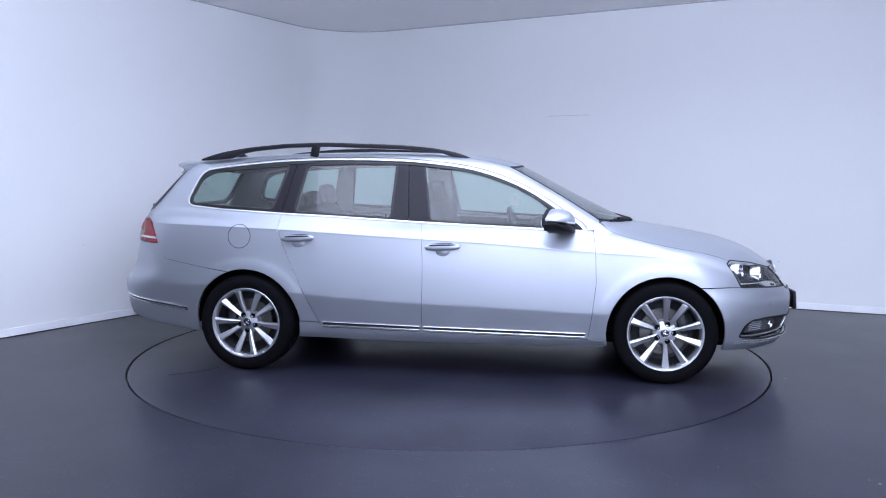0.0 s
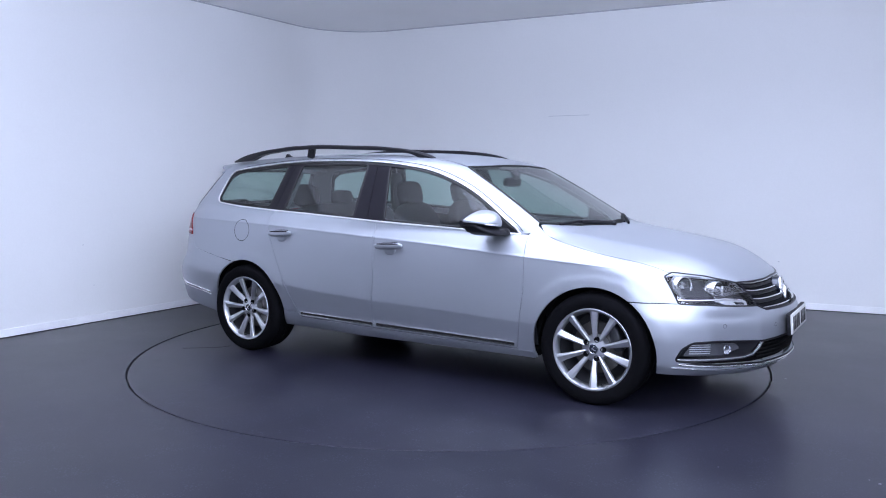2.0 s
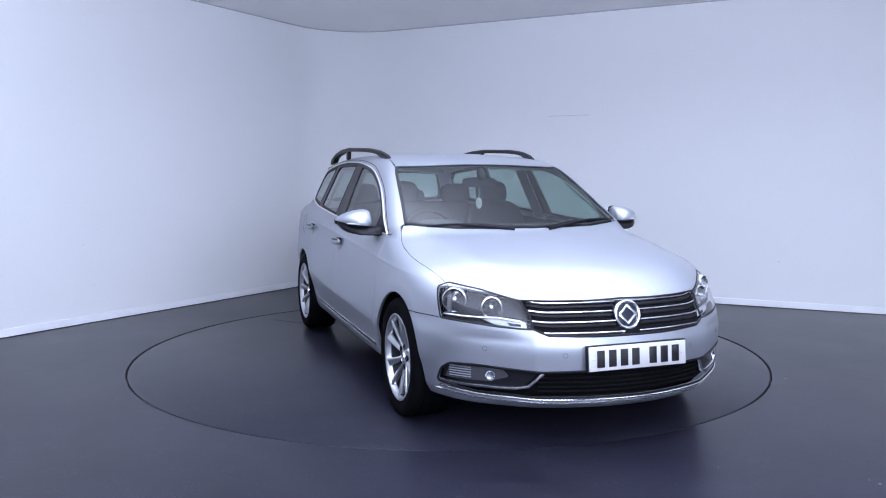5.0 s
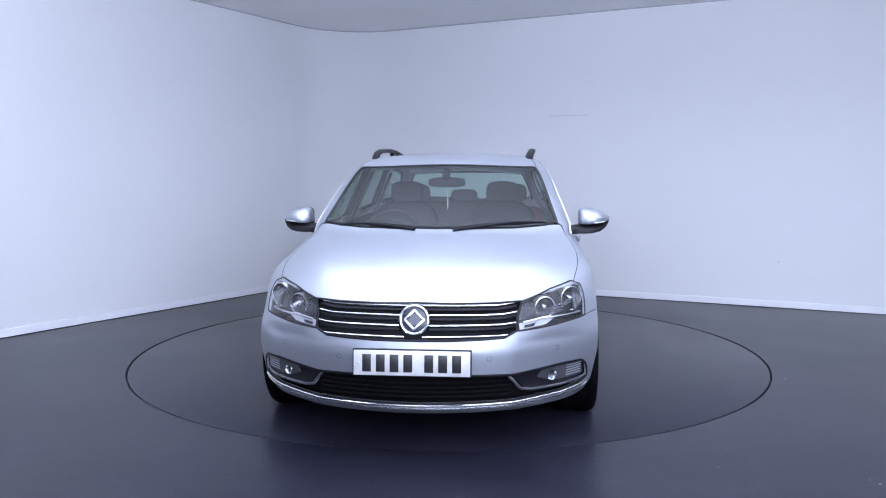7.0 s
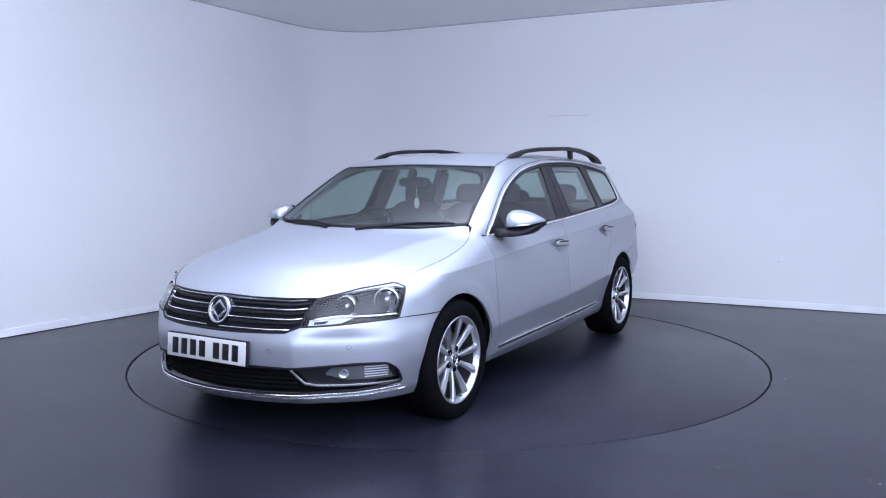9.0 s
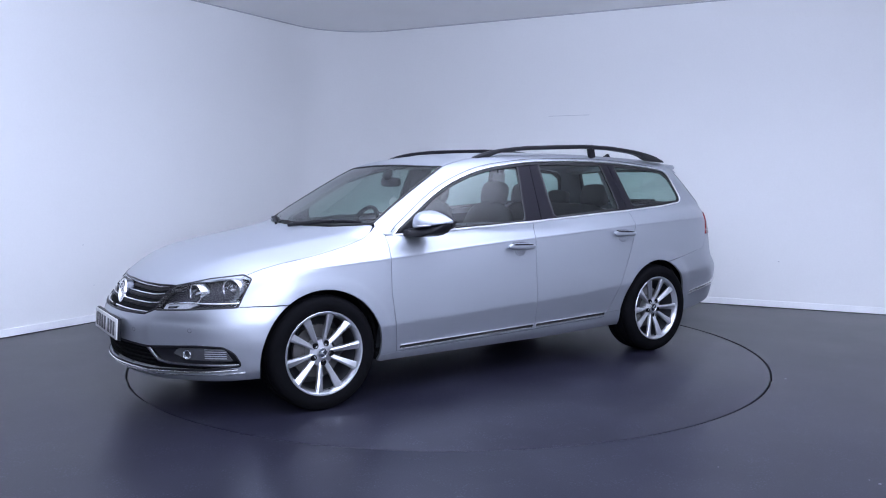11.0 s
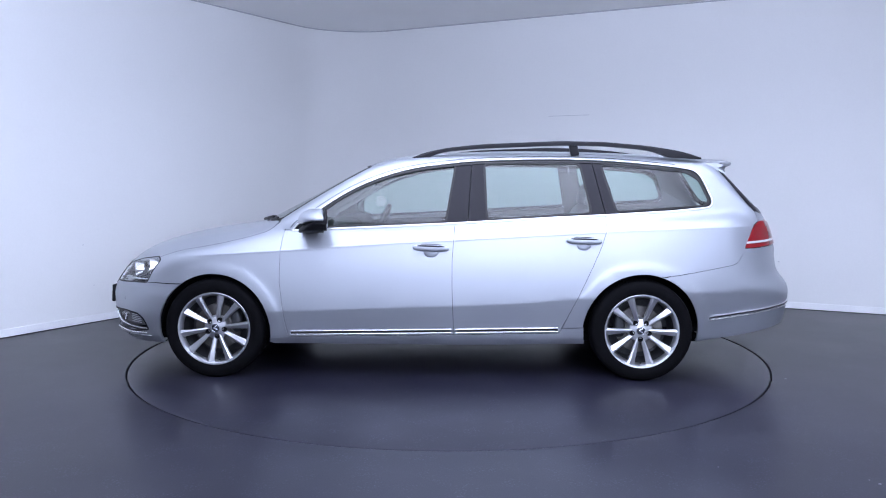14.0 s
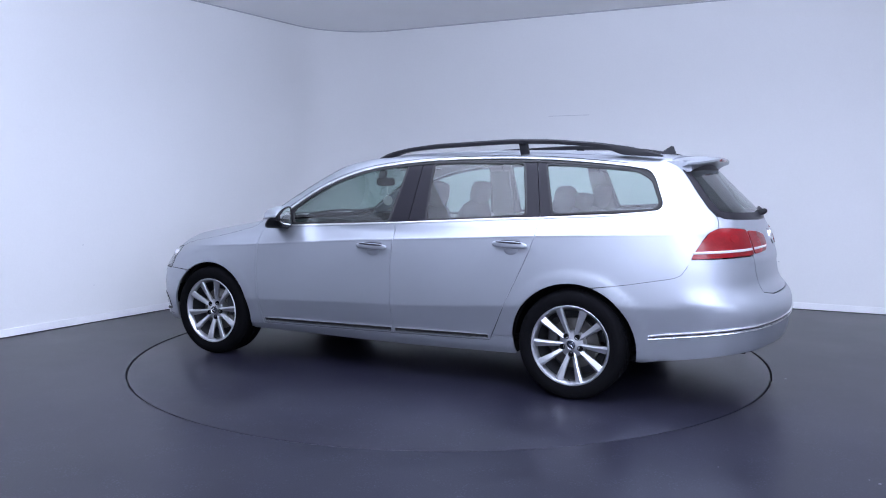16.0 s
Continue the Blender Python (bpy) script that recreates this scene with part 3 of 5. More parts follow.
bonnet_y, bonnet_z = Curve([(x, y) for x, y, z in SEAM_BONNET], 0.12), Curve([(x, z) for x, y, z in SEAM_BONNET], 0.12)
SEAM_BONNET = [(float(x), float(bonnet_y(x)), float(bonnet_z(x))) for x in np.linspace(0.955, 1.765, 26)]
SEAM_BONNET = [tuple(float(c) for c in q) for q in onto("T", [(x, y) for x, y, z in SEAM_BONNET])[0]]
LAMP = [(1.735, 0.795, 0.748), (1.765, 0.750, 0.768), (1.898, 0.631, 0.746), (2.041, 0.487, 0.703), (2.104, 0.470, 0.642), (2.143, 0.468, 0.581), (2.043, 0.614, 0.590), (1.94, 0.72, 0.600), (1.814, 0.803, 0.606)]
GRILLE = [(2.135, 0.0, 0.703), (2.135, 0.17, 0.699), (2.085, 0.377, 0.701), (2.036, 0.487, 0.705), (2.104, 0.468, 0.642), (2.141, 0.466, 0.583), (2.181, 0.406, 0.556), (2.240, 0.179, 0.550), (2.252, 0.0, 0.550)]
INTAKE = [(2.29, 0.0, 0.398), (2.261, 0.262, 0.392), (2.197, 0.446, 0.386), (2.129, 0.562, 0.393), (2.012, 0.698, 0.402), (1.895, 0.788, 0.398), (1.845, 0.815, 0.365), (1.815, 0.828, 0.298), (1.99, 0.701, 0.272), (2.17, 0.45, 0.262), (2.26, 0.2, 0.262), (2.28, 0.0, 0.262)]


def side3d(pts):
    return side3(dense(pts, 0.022, False))


def mirrored(half):
    """A half outline from the middle plane to the middle plane, closed over both sides."""
    return half + [(x, -y, z) for x, y, z in half[::-1] if abs(y) > 1e-6]


PILLAR_EDGE = [tuple(float(c) for c in q) for q in onto("T", [(0.948, 0.712), (0.87, 0.695), (0.80, 0.682), (0.71, 0.665), (0.62, 0.649), (0.54, 0.634), (0.46, 0.618), (0.37, 0.592)])[0]]


def flanks():
    for m in BOTH:
        sill_f = side3([(0.995, 0.222), (0.90, 0.222)])
        fender = ([tuple(v) for v in side3([(0.894, 0.235)] + SEAM_DOOR_F)] + [(0.918, 0.785, 0.955)] + SEAM_BONNET + LAMP[:1] + [LAMP[-1]]
                  + side3d([(1.80, 0.607), (1.737, 0.609), (1.635, 0.608)]) + side3(flank_arc(AXLE_F, ARCH_F, 0.608, 0.6719, True)[:-1] + flank_arc(AXLE_F, ARCH_F, 0.6719, 0.225, False)))
        sheet("front_wing", "X", fender, PAINT, car, 0.028, mirror=m)
        front_door = side3(SEAM_DOOR_F + [(0.60, 0.957), (0.30, 0.971)] + SEAM_DOORS[::-1])
        door = sheet("front_door", "S", front_door, PAINT, car, 0.03, mirror=m)
        handle(door, 0.075, -0.144, 0.842, m)
        rear_door = side3(SEAM_DOORS + [(-0.84, 1.030)] + SEAM_DOOR_R[::-1])
        rdoor = sheet("rear_door", "S", rear_door, PAINT, car, 0.03, mirror=m)
        handle(rdoor, -0.882, -1.094, 0.888, m)
        sill = side3([(0.990, 0.218), (0.990, 0.262), (0.884, 0.266), (-0.176, 0.284), (-0.841, 0.298), (-0.86, 0.330), (-0.992, 0.335), (-1.006, 0.225), (-0.3, 0.212)])
        sheet("sill", "S", sill, PAINT, car, 0.03, mirror=m)
        for z, w, mat in ((0.0, 0.006, CHROME), (0.011, 0.015, SEAL_AND_GAP), (0.022, 0.006, CHROME)):
            for a, b in ((0.865, -0.160), (-0.190, -0.835)):
                line = [(x, 0.284 + z + (0.865 - x) * 0.0175) for x in np.linspace(a, b, 12)]
                strip("door_moulding", "S", line, w, 0.006 if mat is CHROME else 0.002, mat, door if a > 0 else rdoor, 0.06, mirror=m, label="thin chrome moulding" if mat is CHROME else "")
        side = ([(0.922, 0.783, 0.957), (0.955, 0.733, 0.974)] + PILLAR_EDGE + [(0.18, 0.575, 1.403), (-0.2, 0.57, 1.43), (-0.8, 0.565, 1.435), (-1.4, 0.555, 1.418), (-1.87, 0.53, 1.38)]
                + [(-1.925, 0.545, 1.335), (-2.013, 0.600, 1.202)] + TAIL_SEAM
                + TAIL_FRONT[-2::-1]
                + side3d([(-1.988, 0.794), (-1.960, 0.750), (-1.922, 0.733), (-1.68, 0.688), (-1.478, 0.660)]) + side3(flank_arc(AXLE_R, ARCH_R, 0.659, 0.6779, False)[:-1] + flank_arc(AXLE_R, ARCH_R, 0.6779, 0.24, True))
                + side3([(-0.994, 0.337), (-0.862, 0.332)] + SEAM_DOOR_R[1:])
                + side3([(-1.35, 1.055)] + DLO_LINE[::-1] + [(0.909, 0.949)]))
        sheet("body_side", "X", side, PAINT, car, 0.026, mirror=m)
        # fuel flap seam, on the right flank alone
        if m:
            strip("fuel_flap", "S", [(-1.398 + 0.078 * math.cos(a), 0.895 + 0.078 * math.sin(a)) for a in np.linspace(0, math.tau, 40, endpoint=False)], 0.0045, 0.0006, SEAL_AND_GAP, car, 0.02, True, mirror=m)


def seams():
    """Dark strips along the panel joints that put the gaps' shade into colour."""
    for m in BOTH:
        # dark line laid over the bonnet joint, in place of the gap's shade
        strip("bonnet_joint", "X", SEAM_BONNET, 0.003, 0.0003, CAVITY, car, 0.03, mirror=m)
        for mode, line in (("S", SEAM_DOOR_F), ("S", SEAM_DOORS), ("S", SEAM_DOOR_R),
                           ("X", side3([(1.63, 0.606), (1.737, 0.608)]) + [LAMP[-1]]),
                           ("S", [(-1.50, 0.6575), (-1.68, 0.688), (-1.922, 0.733), (-1.960, 0.750), (-1.988, 0.794), (-2.006, 0.835)]),
                           ("S", [(0.884, 0.267), (-0.176, 0.285), (-0.843, 0.299)]),
                           ("R", [(-2.285, 0.492, 0.848), (-2.32, 0.485, 0.74), (-2.35, 0.465, 0.642), (-2.375, 0.345, 0.625), (-2.40, 0.0, 0.621)])):
            strip("joint_shade", mode, line, 0.005, 0.002, CAVITY, car, 0.03, out=-0.006, mirror=m)


def handle(door, x0, x1, z, m):
    p, n = onto("S", [((x0 + x1) / 2, z)])
    c = p[0]
    bm = blob((abs(x0 - x1) * 1.04, 0.032, 0.043), (c[0], c[1] + 0.026, c[2]), 2.8, (0, -2.2, 0), 28)
    if m:
        flip_y(bm)
    h = part("door_handle", bm, PAINT, door, "silver grab handle with a dark recess")
    # black strip along the top of the handle
    bm = blob((abs(x0 - x1) * 0.80, 0.012, 0.012), (c[0], c[1] + 0.037, c[2] + 0.013), 2.5, (0, -2.2, 0), 20)
    if m:
        flip_y(bm)
    part("handle_top_strip", bm, GLOSSBLACK, h)
    bm = blob((abs(x0 - x1) * 0.46, 0.022, 0.075), (c[0], c[1] - 0.001, c[2] - 0.028), 2.2, (4, 0, 0), 20)
    if m:
        flip_y(bm)
    part("grip_bowl", bm, PAINT, h)
    # solid dark blob in place of the shade behind the grip
    bm = blob((abs(x0 - x1) * 0.62, 0.016, 0.016), (c[0], c[1] + 0.004, c[2] + 0.017), 2.5, (0, -2.2, 0), 20)
    if m:
        flip_y(bm)
    part("grip_gap_shade", bm, CAVITY, h)


def flip_y(bm):
    for v in bm.verts:
        v.co.y = -v.co.y
    bmesh.ops.reverse_faces(bm, faces=bm.faces)


TAIL_FRONT = [(-2.008, 0.807, 0.837), (-2.030, 0.790, 0.885), (-2.055, 0.762, 0.935), (-2.085, 0.720, 0.980), (-2.12, 0.675, 1.003)]


TAIL_SEAM = [tuple(float(c) for c in q) for q in onto("R", [flat("R", p) for p in ((-2.085, 0.640, 1.095), (-2.108, 0.640, 1.066), (-2.122, 0.652, 1.035), (-2.12, 0.672, 1.004))])[0]]


def windows():
    for m in BOTH:
        panes = (("front_window", [(0.655, 0.968), (0.672, 1.060), (0.56, 1.145), (0.44, 1.214), (0.30, 1.276), (0.15, 1.324), (0.0, 1.350), (-0.185, 1.365), (-0.125, 1.003)]),
                 ("rear_window", [(-0.385, 1.018), (-0.368, 1.371), (-0.60, 1.376), (-0.985, 1.372), (-1.048, 1.058)]),
                 ("quarter_window", [(-1.120, 1.366), (-1.45, 1.342), (-1.67, 1.320), (-1.755, 1.270), (-1.812, 1.135), (-1.790, 1.102), (-1.55, 1.088), (-1.205, 1.068)]))
        for name, outline in panes:
            pane = sheet(name, "S", side3(rounded(outline, 0.03)), GLASS, car, 0.05, 0.0, -0.006, gap=0, mirror=m)
            pane.visible_shadow = False
            strip("seal", "S", rounded(outline, 0.03), 0.014, 0.004, SEAL_AND_GAP, pane, 0.04, True, -0.004, m)
        # black borders between the panes and the bright mouldings
        borders = ([(-0.125, 1.000), (-0.183, 1.386)] + DLO_TOP[::-1][[x > -0.183 for x, z in DLO_TOP[::-1]].index(True):] + [(0.60, 0.958), (0.30, 0.972)],
                   [(-1.042, 1.042), (-0.978, 1.391)] + [p for p in DLO_TOP[::-1] if -0.976 < p[0] < -0.374] + [(-0.372, 1.391), (-0.390, 1.008)],
                   [(-1.35, 1.057), (-1.208, 1.052), (-1.122, 1.386)] + [p for p in DLO_LINE if p[0] < -1.124])
        for (name, pane_line), line in zip(panes, borders):
            sheet(name + "_border", "S", side3(line), SEAL_AND_GAP, car, 0.04, 0.004, -0.007, holes=[side3(rounded(pane_line, 0.03))], gap=0, mirror=m, label="black border round the glass")
        sheet("door_pillar_cover", "S", side3([(-0.118, 1.0), (-0.182, 1.388), (-0.29, 1.392), (-0.262, 0.998)]), GLOSSBLACK, car, 0.04, mirror=m, out=-0.003, label="gloss black pillar cover")
        sheet("door_pillar_cover", "S", side3([(-0.264, 1.0), (-0.292, 1.392), (-0.372, 1.394), (-0.390, 1.008)]), GLOSSBLACK, car, 0.04, mirror=m, out=-0.003, label="gloss black pillar cover")
        sheet("rear_pillar_cover", "S", side3([(-1.042, 1.045), (-0.978, 1.392), (-1.06, 1.388), (-1.135, 1.048)]), GLOSSBLACK, car, 0.04, mirror=m, out=-0.003, label="gloss black pillar cover")
        sheet("rear_pillar_cover", "S", side3([(-1.137, 1.050), (-1.062, 1.388), (-1.122, 1.385), (-1.208, 1.055)]), GLOSSBLACK, car, 0.04, mirror=m, out=-0.003, label="gloss black pillar cover")
        sheet("mirror_sail", "S", side3([(0.842, 0.954), (0.675, 1.070), (0.650, 0.962)]), SATIN, car, 0.04, mirror=m, out=-0.002, label="satin black mirror sail")
        strip("window_trim", "S", DLO_LINE, 0.010, 0.006, SATINCHROME, car, 0.03, mirror=m, label="bright chrome window moulding")
        strip("belt_trim", "S", DLO_BACK[-1:] + DLO_BELT + [(0.862, 0.944)], 0.012, 0.007, SATINCHROME, car, 0.03, mirror=m, label="bright chrome belt moulding")
        strip("window_seal", "S", [(x - 0.004, z - 0.016) for x, z in DLO_TOP[1:]], 0.016, 0.003, SEAL_AND_GAP, car, 0.03, mirror=m)
        strip("roof_seam", "X", side3([(x + 0.012, z + 0.017) for x, z in DLO_TOP]), 0.005, 0.0008, SEAL_AND_GAP, car, 0.03, mirror=m)
    top = [(0.434, 0.0, 1.37), (0.431, 0.15, 1.37), (0.424, 0.35, 1.36), (0.402, 0.50, 1.35), (0.378, 0.586, 1.34), (0.46, 0.612, 1.29), (0.62, 0.643, 1.2), (0.80, 0.676, 1.09)]
    base = [(0.945, 0.706, 0.98), (1.00, 0.62, 0.98), (1.08, 0.45, 0.98), (1.135, 0.25, 0.98), (1.157, 0.0, 0.98)]
    ws = [(x, y) for x, y, z in mirrored(top + base)]
    screen = sheet("windscreen", "T", rounded(ws, 0.015), GLASS, car, 0.06, 0.0, -0.002, gap=0)
    screen.visible_shadow = False
    strip("windscreen_seal", "T", rounded(ws, 0.015), 0.016, 0.003, SEAL_AND_GAP, screen, 0.04, True)
    for m in BOTH:
        strip("side_seal", "T", [(0.378, 0.584), (0.46, 0.610), (0.62, 0.641), (0.80, 0.674), (0.945, 0.704)], 0.020, 0.002, SEAL_AND_GAP, screen, 0.04, mirror=m)
    glass_top = [(-1.955, 0.0, 1.345), (-1.94, 0.30, 1.345), (-1.925, 0.535, 1.33)]
    glass_side = [(-2.013, 0.588, 1.202), (-2.085, 0.622, 1.110), (-2.12, 0.60, 1.075), (-2.17, 0.50, 1.066), (-2.26, 0.2, 1.055), (-2.27, 0.0, 1.053)]
    back = sheet("tailgate_window", "R", rounded([flat("R", p) for p in mirrored(glass_top + glass_side)], 0.02), GLASS, car, 0.06, 0.0, 0.0, gap=0)
    back.visible_shadow = False
    strip("seal", "R", rounded([flat("R", p) for p in mirrored(glass_top + glass_side)], 0.02), 0.05, 0.003, GLOSSBLACK, back, 0.04, True)


def top_panels():
    rear = [(0.962, 0.722, 0), (1.022, 0.62, 0), (1.108, 0.45, 0), (1.168, 0.25, 0), (1.194, 0.0, 0)]
    half = rear[::-1] + [(x + 0.004, y, 0) for x, y, z in SEAM_BONNET[1:]] + [(1.898, 0.640, 0), (2.036, 0.495, 0), (2.085, 0.38, 0), (2.135, 0.17, 0), (2.140, 0.0, 0)]
    sheet("bonnet", "T", [(x, y) for x, y, z in mirrored(half)], PAINT, car, 0.028, gap=0.0003)
    roof = [(0.430, 0.0, 0), (0.427, 0.15, 0), (0.418, 0.35, 0), (0.392, 0.50, 0), (0.366, 0.588, 0), (0.18, 0.570, 0), (-0.2, 0.565, 0), (-0.8, 0.560, 0), (-1.4, 0.55, 0), (-1.84, 0.535, 0), (-1.86, 0.0, 0)]
    sheet("roof", "T", [(x, y) for x, y, z in mirrored(roof)], PAINT, car, 0.04)
    sheet("scuttle", "T", [(x, y) for x, y, z in mirrored([(1.21, 0.0, 0), (1.185, 0.25, 0), (1.125, 0.45, 0), (1.04, 0.62, 0), (0.975, 0.70, 0), (0.935, 0.695, 0), (1.07, 0.45, 0), (1.155, 0.0, 0)])], SATIN, car, 0.03, out=-0.016, label="black scuttle panel under the windscreen")


def spoiler():
    bm = bmesh.new()
    rows = []
    for k in range(29):
        y = -0.545 + 1.09 * k / 28
        u = abs(y) / 0.545
        tip = -2.055 + 0.03 * u ** 2 + 0.095 * u ** 8
        z = -0.035 * u ** 2
        root = -1.80 + 0.03 * u * u
        p = [(root, 1.409 + z), (-1.92, 1.414 + z), (tip + 0.03, 1.409 + z), (tip, 1.400 + z), (tip + 0.002, 1.388 + z), (tip + 0.03, 1.378 + z), (-1.95, 1.352 + z), (-1.90, 1.345 + z), (root, 1.36 + z)]
        rows.append([bm.verts.new((x, y, zz)) for x, zz in p])
    for r, s in zip(rows, rows[1:]):
        for i in range(len(r)):
            j = (i + 1) % len(r)
            bm.faces.new((r[i], r[j], s[j], s[i]))
    bm.faces.new(rows[0])
    bm.faces.new(rows[-1][::-1])
    bmesh.ops.recalc_face_normals(bm, faces=bm.faces)
    sp = part("roof_spoiler", bm, PAINT, car)
    part("brake_light", box((0.012, 0.26, 0.014), (-2.050, 0, 1.386), 0.003), DARKRED, sp, "dark red high brake light")


def bumpers():
    top = GRILLE[::-1][:4] + [LAMP[5], LAMP[6], LAMP[7], LAMP[8]] + side3d([(1.80, 0.606), (1.737, 0.607), (1.637, 0.605)])
    arch = side3(flank_arc(AXLE_F, ARCH_F, 0.604, 0.215, True))
    low = [(1.80, 0.82, 0.212), (1.95, 0.72, 0.205), (2.10, 0.54, 0.202), (2.2, 0.3, 0.202), (2.24, 0.0, 0.202)]
    nose_half = top + arch + low
    bumper = sheet("front_bumper", "F", mirrored(nose_half), PAINT, car, 0.026, holes=[rounded([flat("F", p) for p in mirrored(INTAKE)], 0.02)])
    lining = sheet("lower_grille", "F", rounded([flat("F", p) for p in mirrored(INTAKE)], 0.02), CAVITY, car, 0.05, 0.0, -0.035, gap=-0.012, label="black lower air intake with thin slats")
    for z in (0.285, 0.307, 0.329, 0.351, 0.373):
        strip("slat", "F", [(1.1 * a, z) for a in np.linspace(-0.40, 0.40, 30)], 0.008, 0.010, CAVITY, lining, 0.04, out=-0.026)
    strip("intake_edge", "F", rounded([flat("F", p) for p in mirrored(INTAKE)], 0.02), 0.012, 0.004, SATIN, bumper, 0.03, True)
    for m in BOTH:
        fog_bg = sheet("fog_light_bezel", "F", [(2.190, 0.455, 0.385), (2.129, 0.562, 0.390), (2.012, 0.698, 0.399), (1.895, 0.786, 0.394), (1.85, 0.81, 0.36), (1.835, 0.818, 0.318), (2.03, 0.655, 0.296), (2.14, 0.52, 0.302)], SATIN, car, 0.03, 0.02, -0.016, mirror=m)
        fog = sheet("fog_light", "F", rounded([flat("F", p) for p in [(2.115, 0.580, 0.352), (2.095, 0.605, 0.384), (1.99, 0.715, 0.390), (1.890, 0.790, 0.384), (1.852, 0.808, 0.320), (2.049, 0.658, 0.322)]], 0.012), LAMPGREY, fog_bg, 0.02, 0.015, -0.011, mirror=m, label="clear fog and running light")
        cover = sheet("lens", "F", rounded([flat("F", p) for p in [(2.115, 0.580, 0.352), (2.095, 0.605, 0.384), (1.99, 0.715, 0.390), (1.890, 0.790, 0.384), (1.852, 0.808, 0.320), (2.049, 0.658, 0.322)]], 0.012), CLEAR, fog_bg, 0.03, 0.004, -0.001, mirror=m)
        cover.visible_shadow = False
        for k in range(5):
            z = 0.335 + 0.012 * k
            strip("light_bar", "F", [flat("F", (2.0 - 0.02, 0.72, z)), flat("F", (1.885, 0.795, z))], 0.005, 0.005, PALELAMP, fog_bg, 0.03, out=-0.011, mirror=m)
        c, n = onto("F", [flat("F", (2.055, 0.650, 0.354))])
        bm = turned([(0.025, 0.0), (0.023, 0.004), (0.019, -0.004), (0.010, -0.008), (0.0, -0.006)], 24)
        bm.transform(pose(c[0][0] - 0.001, c[0][1] - 0.001, c[0][2], 0, 0, -55))
        if m:
            flip_y(bm)
        part("projector", bm, REFLECTOR, fog_bg)
        strip("fin", "F", [(2.199, 0.438, 0.380), (2.190, 0.455, 0.362), (2.165, 0.500, 0.312), (2.13, 0.55, 0.300), (2.055, 0.644, 0.297), (1.93, 0.75, 0.298), (1.812, 0.818, 0.300)], 0.017, 0.012, CHROME, fog_bg, 0.02, out=-0.014, mirror=m, label="chrome fin")
        strip("chrome_lip", "F", [(2.285, 0.0, 0.254), (2.27, 0.2, 0.254), (2.18, 0.44, 0.254), (2.01, 0.69, 0.262), (1.83, 0.815, 0.280)], 0.012, 0.010, CHROME, bumper, 0.03, mirror=m, label="chrome lip moulding")
        strip("chrome_lip", "F", [(2.28, 0.0, 0.236), (2.26, 0.2, 0.236), (2.18, 0.44, 0.236), (2.01, 0.69, 0.243), (1.80, 0.83, 0.260)], 0.007, 0.006, CHROME, bumper, 0.03, mirror=m, label="chrome lip moulding")
        for x, y, z in ((2.034, 0.666, 0.484), (2.23, 0.345, 0.467)):
            f = flat("F", (x, y, z))
            strip("parking_sensor", "F", [(f[0] + 0.011 * math.cos(a), f[1] + 0.011 * math.sin(a)) for a in np.linspace(0, math.tau, 14, endpoint=False)], 0.0014, 0.0004, SEAL_AND_GAP, bumper, 0.01, True, mirror=m)
    # grille
    back = sheet("radiator_grille", "F", mirrored(GRILLE), CAVITY, car, 0.05, 0.0, -0.022, gap=-0.012, label="black radiator grille with four chrome bars")
    for z, a in ((0.694, 0.452), (0.655, 0.440), (0.613, 0.424), (0.567, 0.380)):
        for m in BOTH:
            line = [(1.1 * u, z + (0.010 * (max(0, u - 0.36) / 0.09) ** 1.5)) for u in np.linspace(0.062 if 0.6 < z < 0.68 else 0.036, a, 24)]
            strip("grille_bar", "F", line, 0.0085, 0.010, CHROME, back, 0.03, out=-0.010, mirror=m, label="chrome bar")
            strip("grille_slat", "F", [(s, t - 0.010) for s, t in line], 0.016, 0.006, SATIN, back, 0.03, out=-0.018, mirror=m)
    strip("grille_frame", "F", [flat("F", p) for p in mirrored(GRILLE)], 0.010, 0.004, GLOSSBLACK, back, 0.03, True)
    # badge: a plain chrome ring with crossed bars on a dark disc
    lay = pose(2.188, 0, 0.632, 0, 0, -90) @ pose(0, 0, 0, 12, 0, 0)
    bm = turned([(0.0, 0.012), (0.058, 0.011), (0.069, 0.008), (0.069, -0.03), (0.0, -0.03)], 40)
    bm.transform(lay)
    disc = part("badge_disc", bm, BADGEBLUE, back, "round dark badge")
    bm = turned([(0.055, 0.010), (0.058, 0.018), (0.064, 0.020), (0.069, 0.018), (0.0715, 0.010)], 40)
    bm.transform(lay)
    part("badge_ring", bm, CHROME, disc, "chrome ring")
    for u, v, tilt in ((0.022, 0.022, -45), (-0.022, 0.022, 45), (0.022, -0.022, 45), (-0.022, -0.022, -45)):
        bm = box((0.013, 0.008, 0.068), (u, 0.013, v), 0.003, (0, tilt, 0))
        bm.transform(lay)
        part("badge_bar", bm, CHROME, disc, "chrome bar")
    # number plate
    bm = box((0.010, 0.524, 0.112), (2.296, 0, 0.456), 0.003, (0, -4, 0))
    plate = part("number_plate", bm, PLATE, car, "white front plate with plain black bars")
    part("plate_holder", box((0.020, 0.536, 0.122), (2.283, 0, 0.456), 0.004, (0, -4, 0)), SATIN, plate)
    for y in (-0.195, -0.133, -0.071, -0.009, 0.085, 0.147, 0.209):
        part("plate_bar", box((0.003, 0.040, 0.078), (2.3025, y - 0.007, 0.456), 0.001, (0, -4, 0)), INK, plate)
    for y in (-0.238, 0.238):
        bm = turned([(0.0, 0.003), (0.006, 0.002), (0.007, 0.0)], 12)
        bm.transform(pose(2.302, y, 0.456, 0, 0, -90))
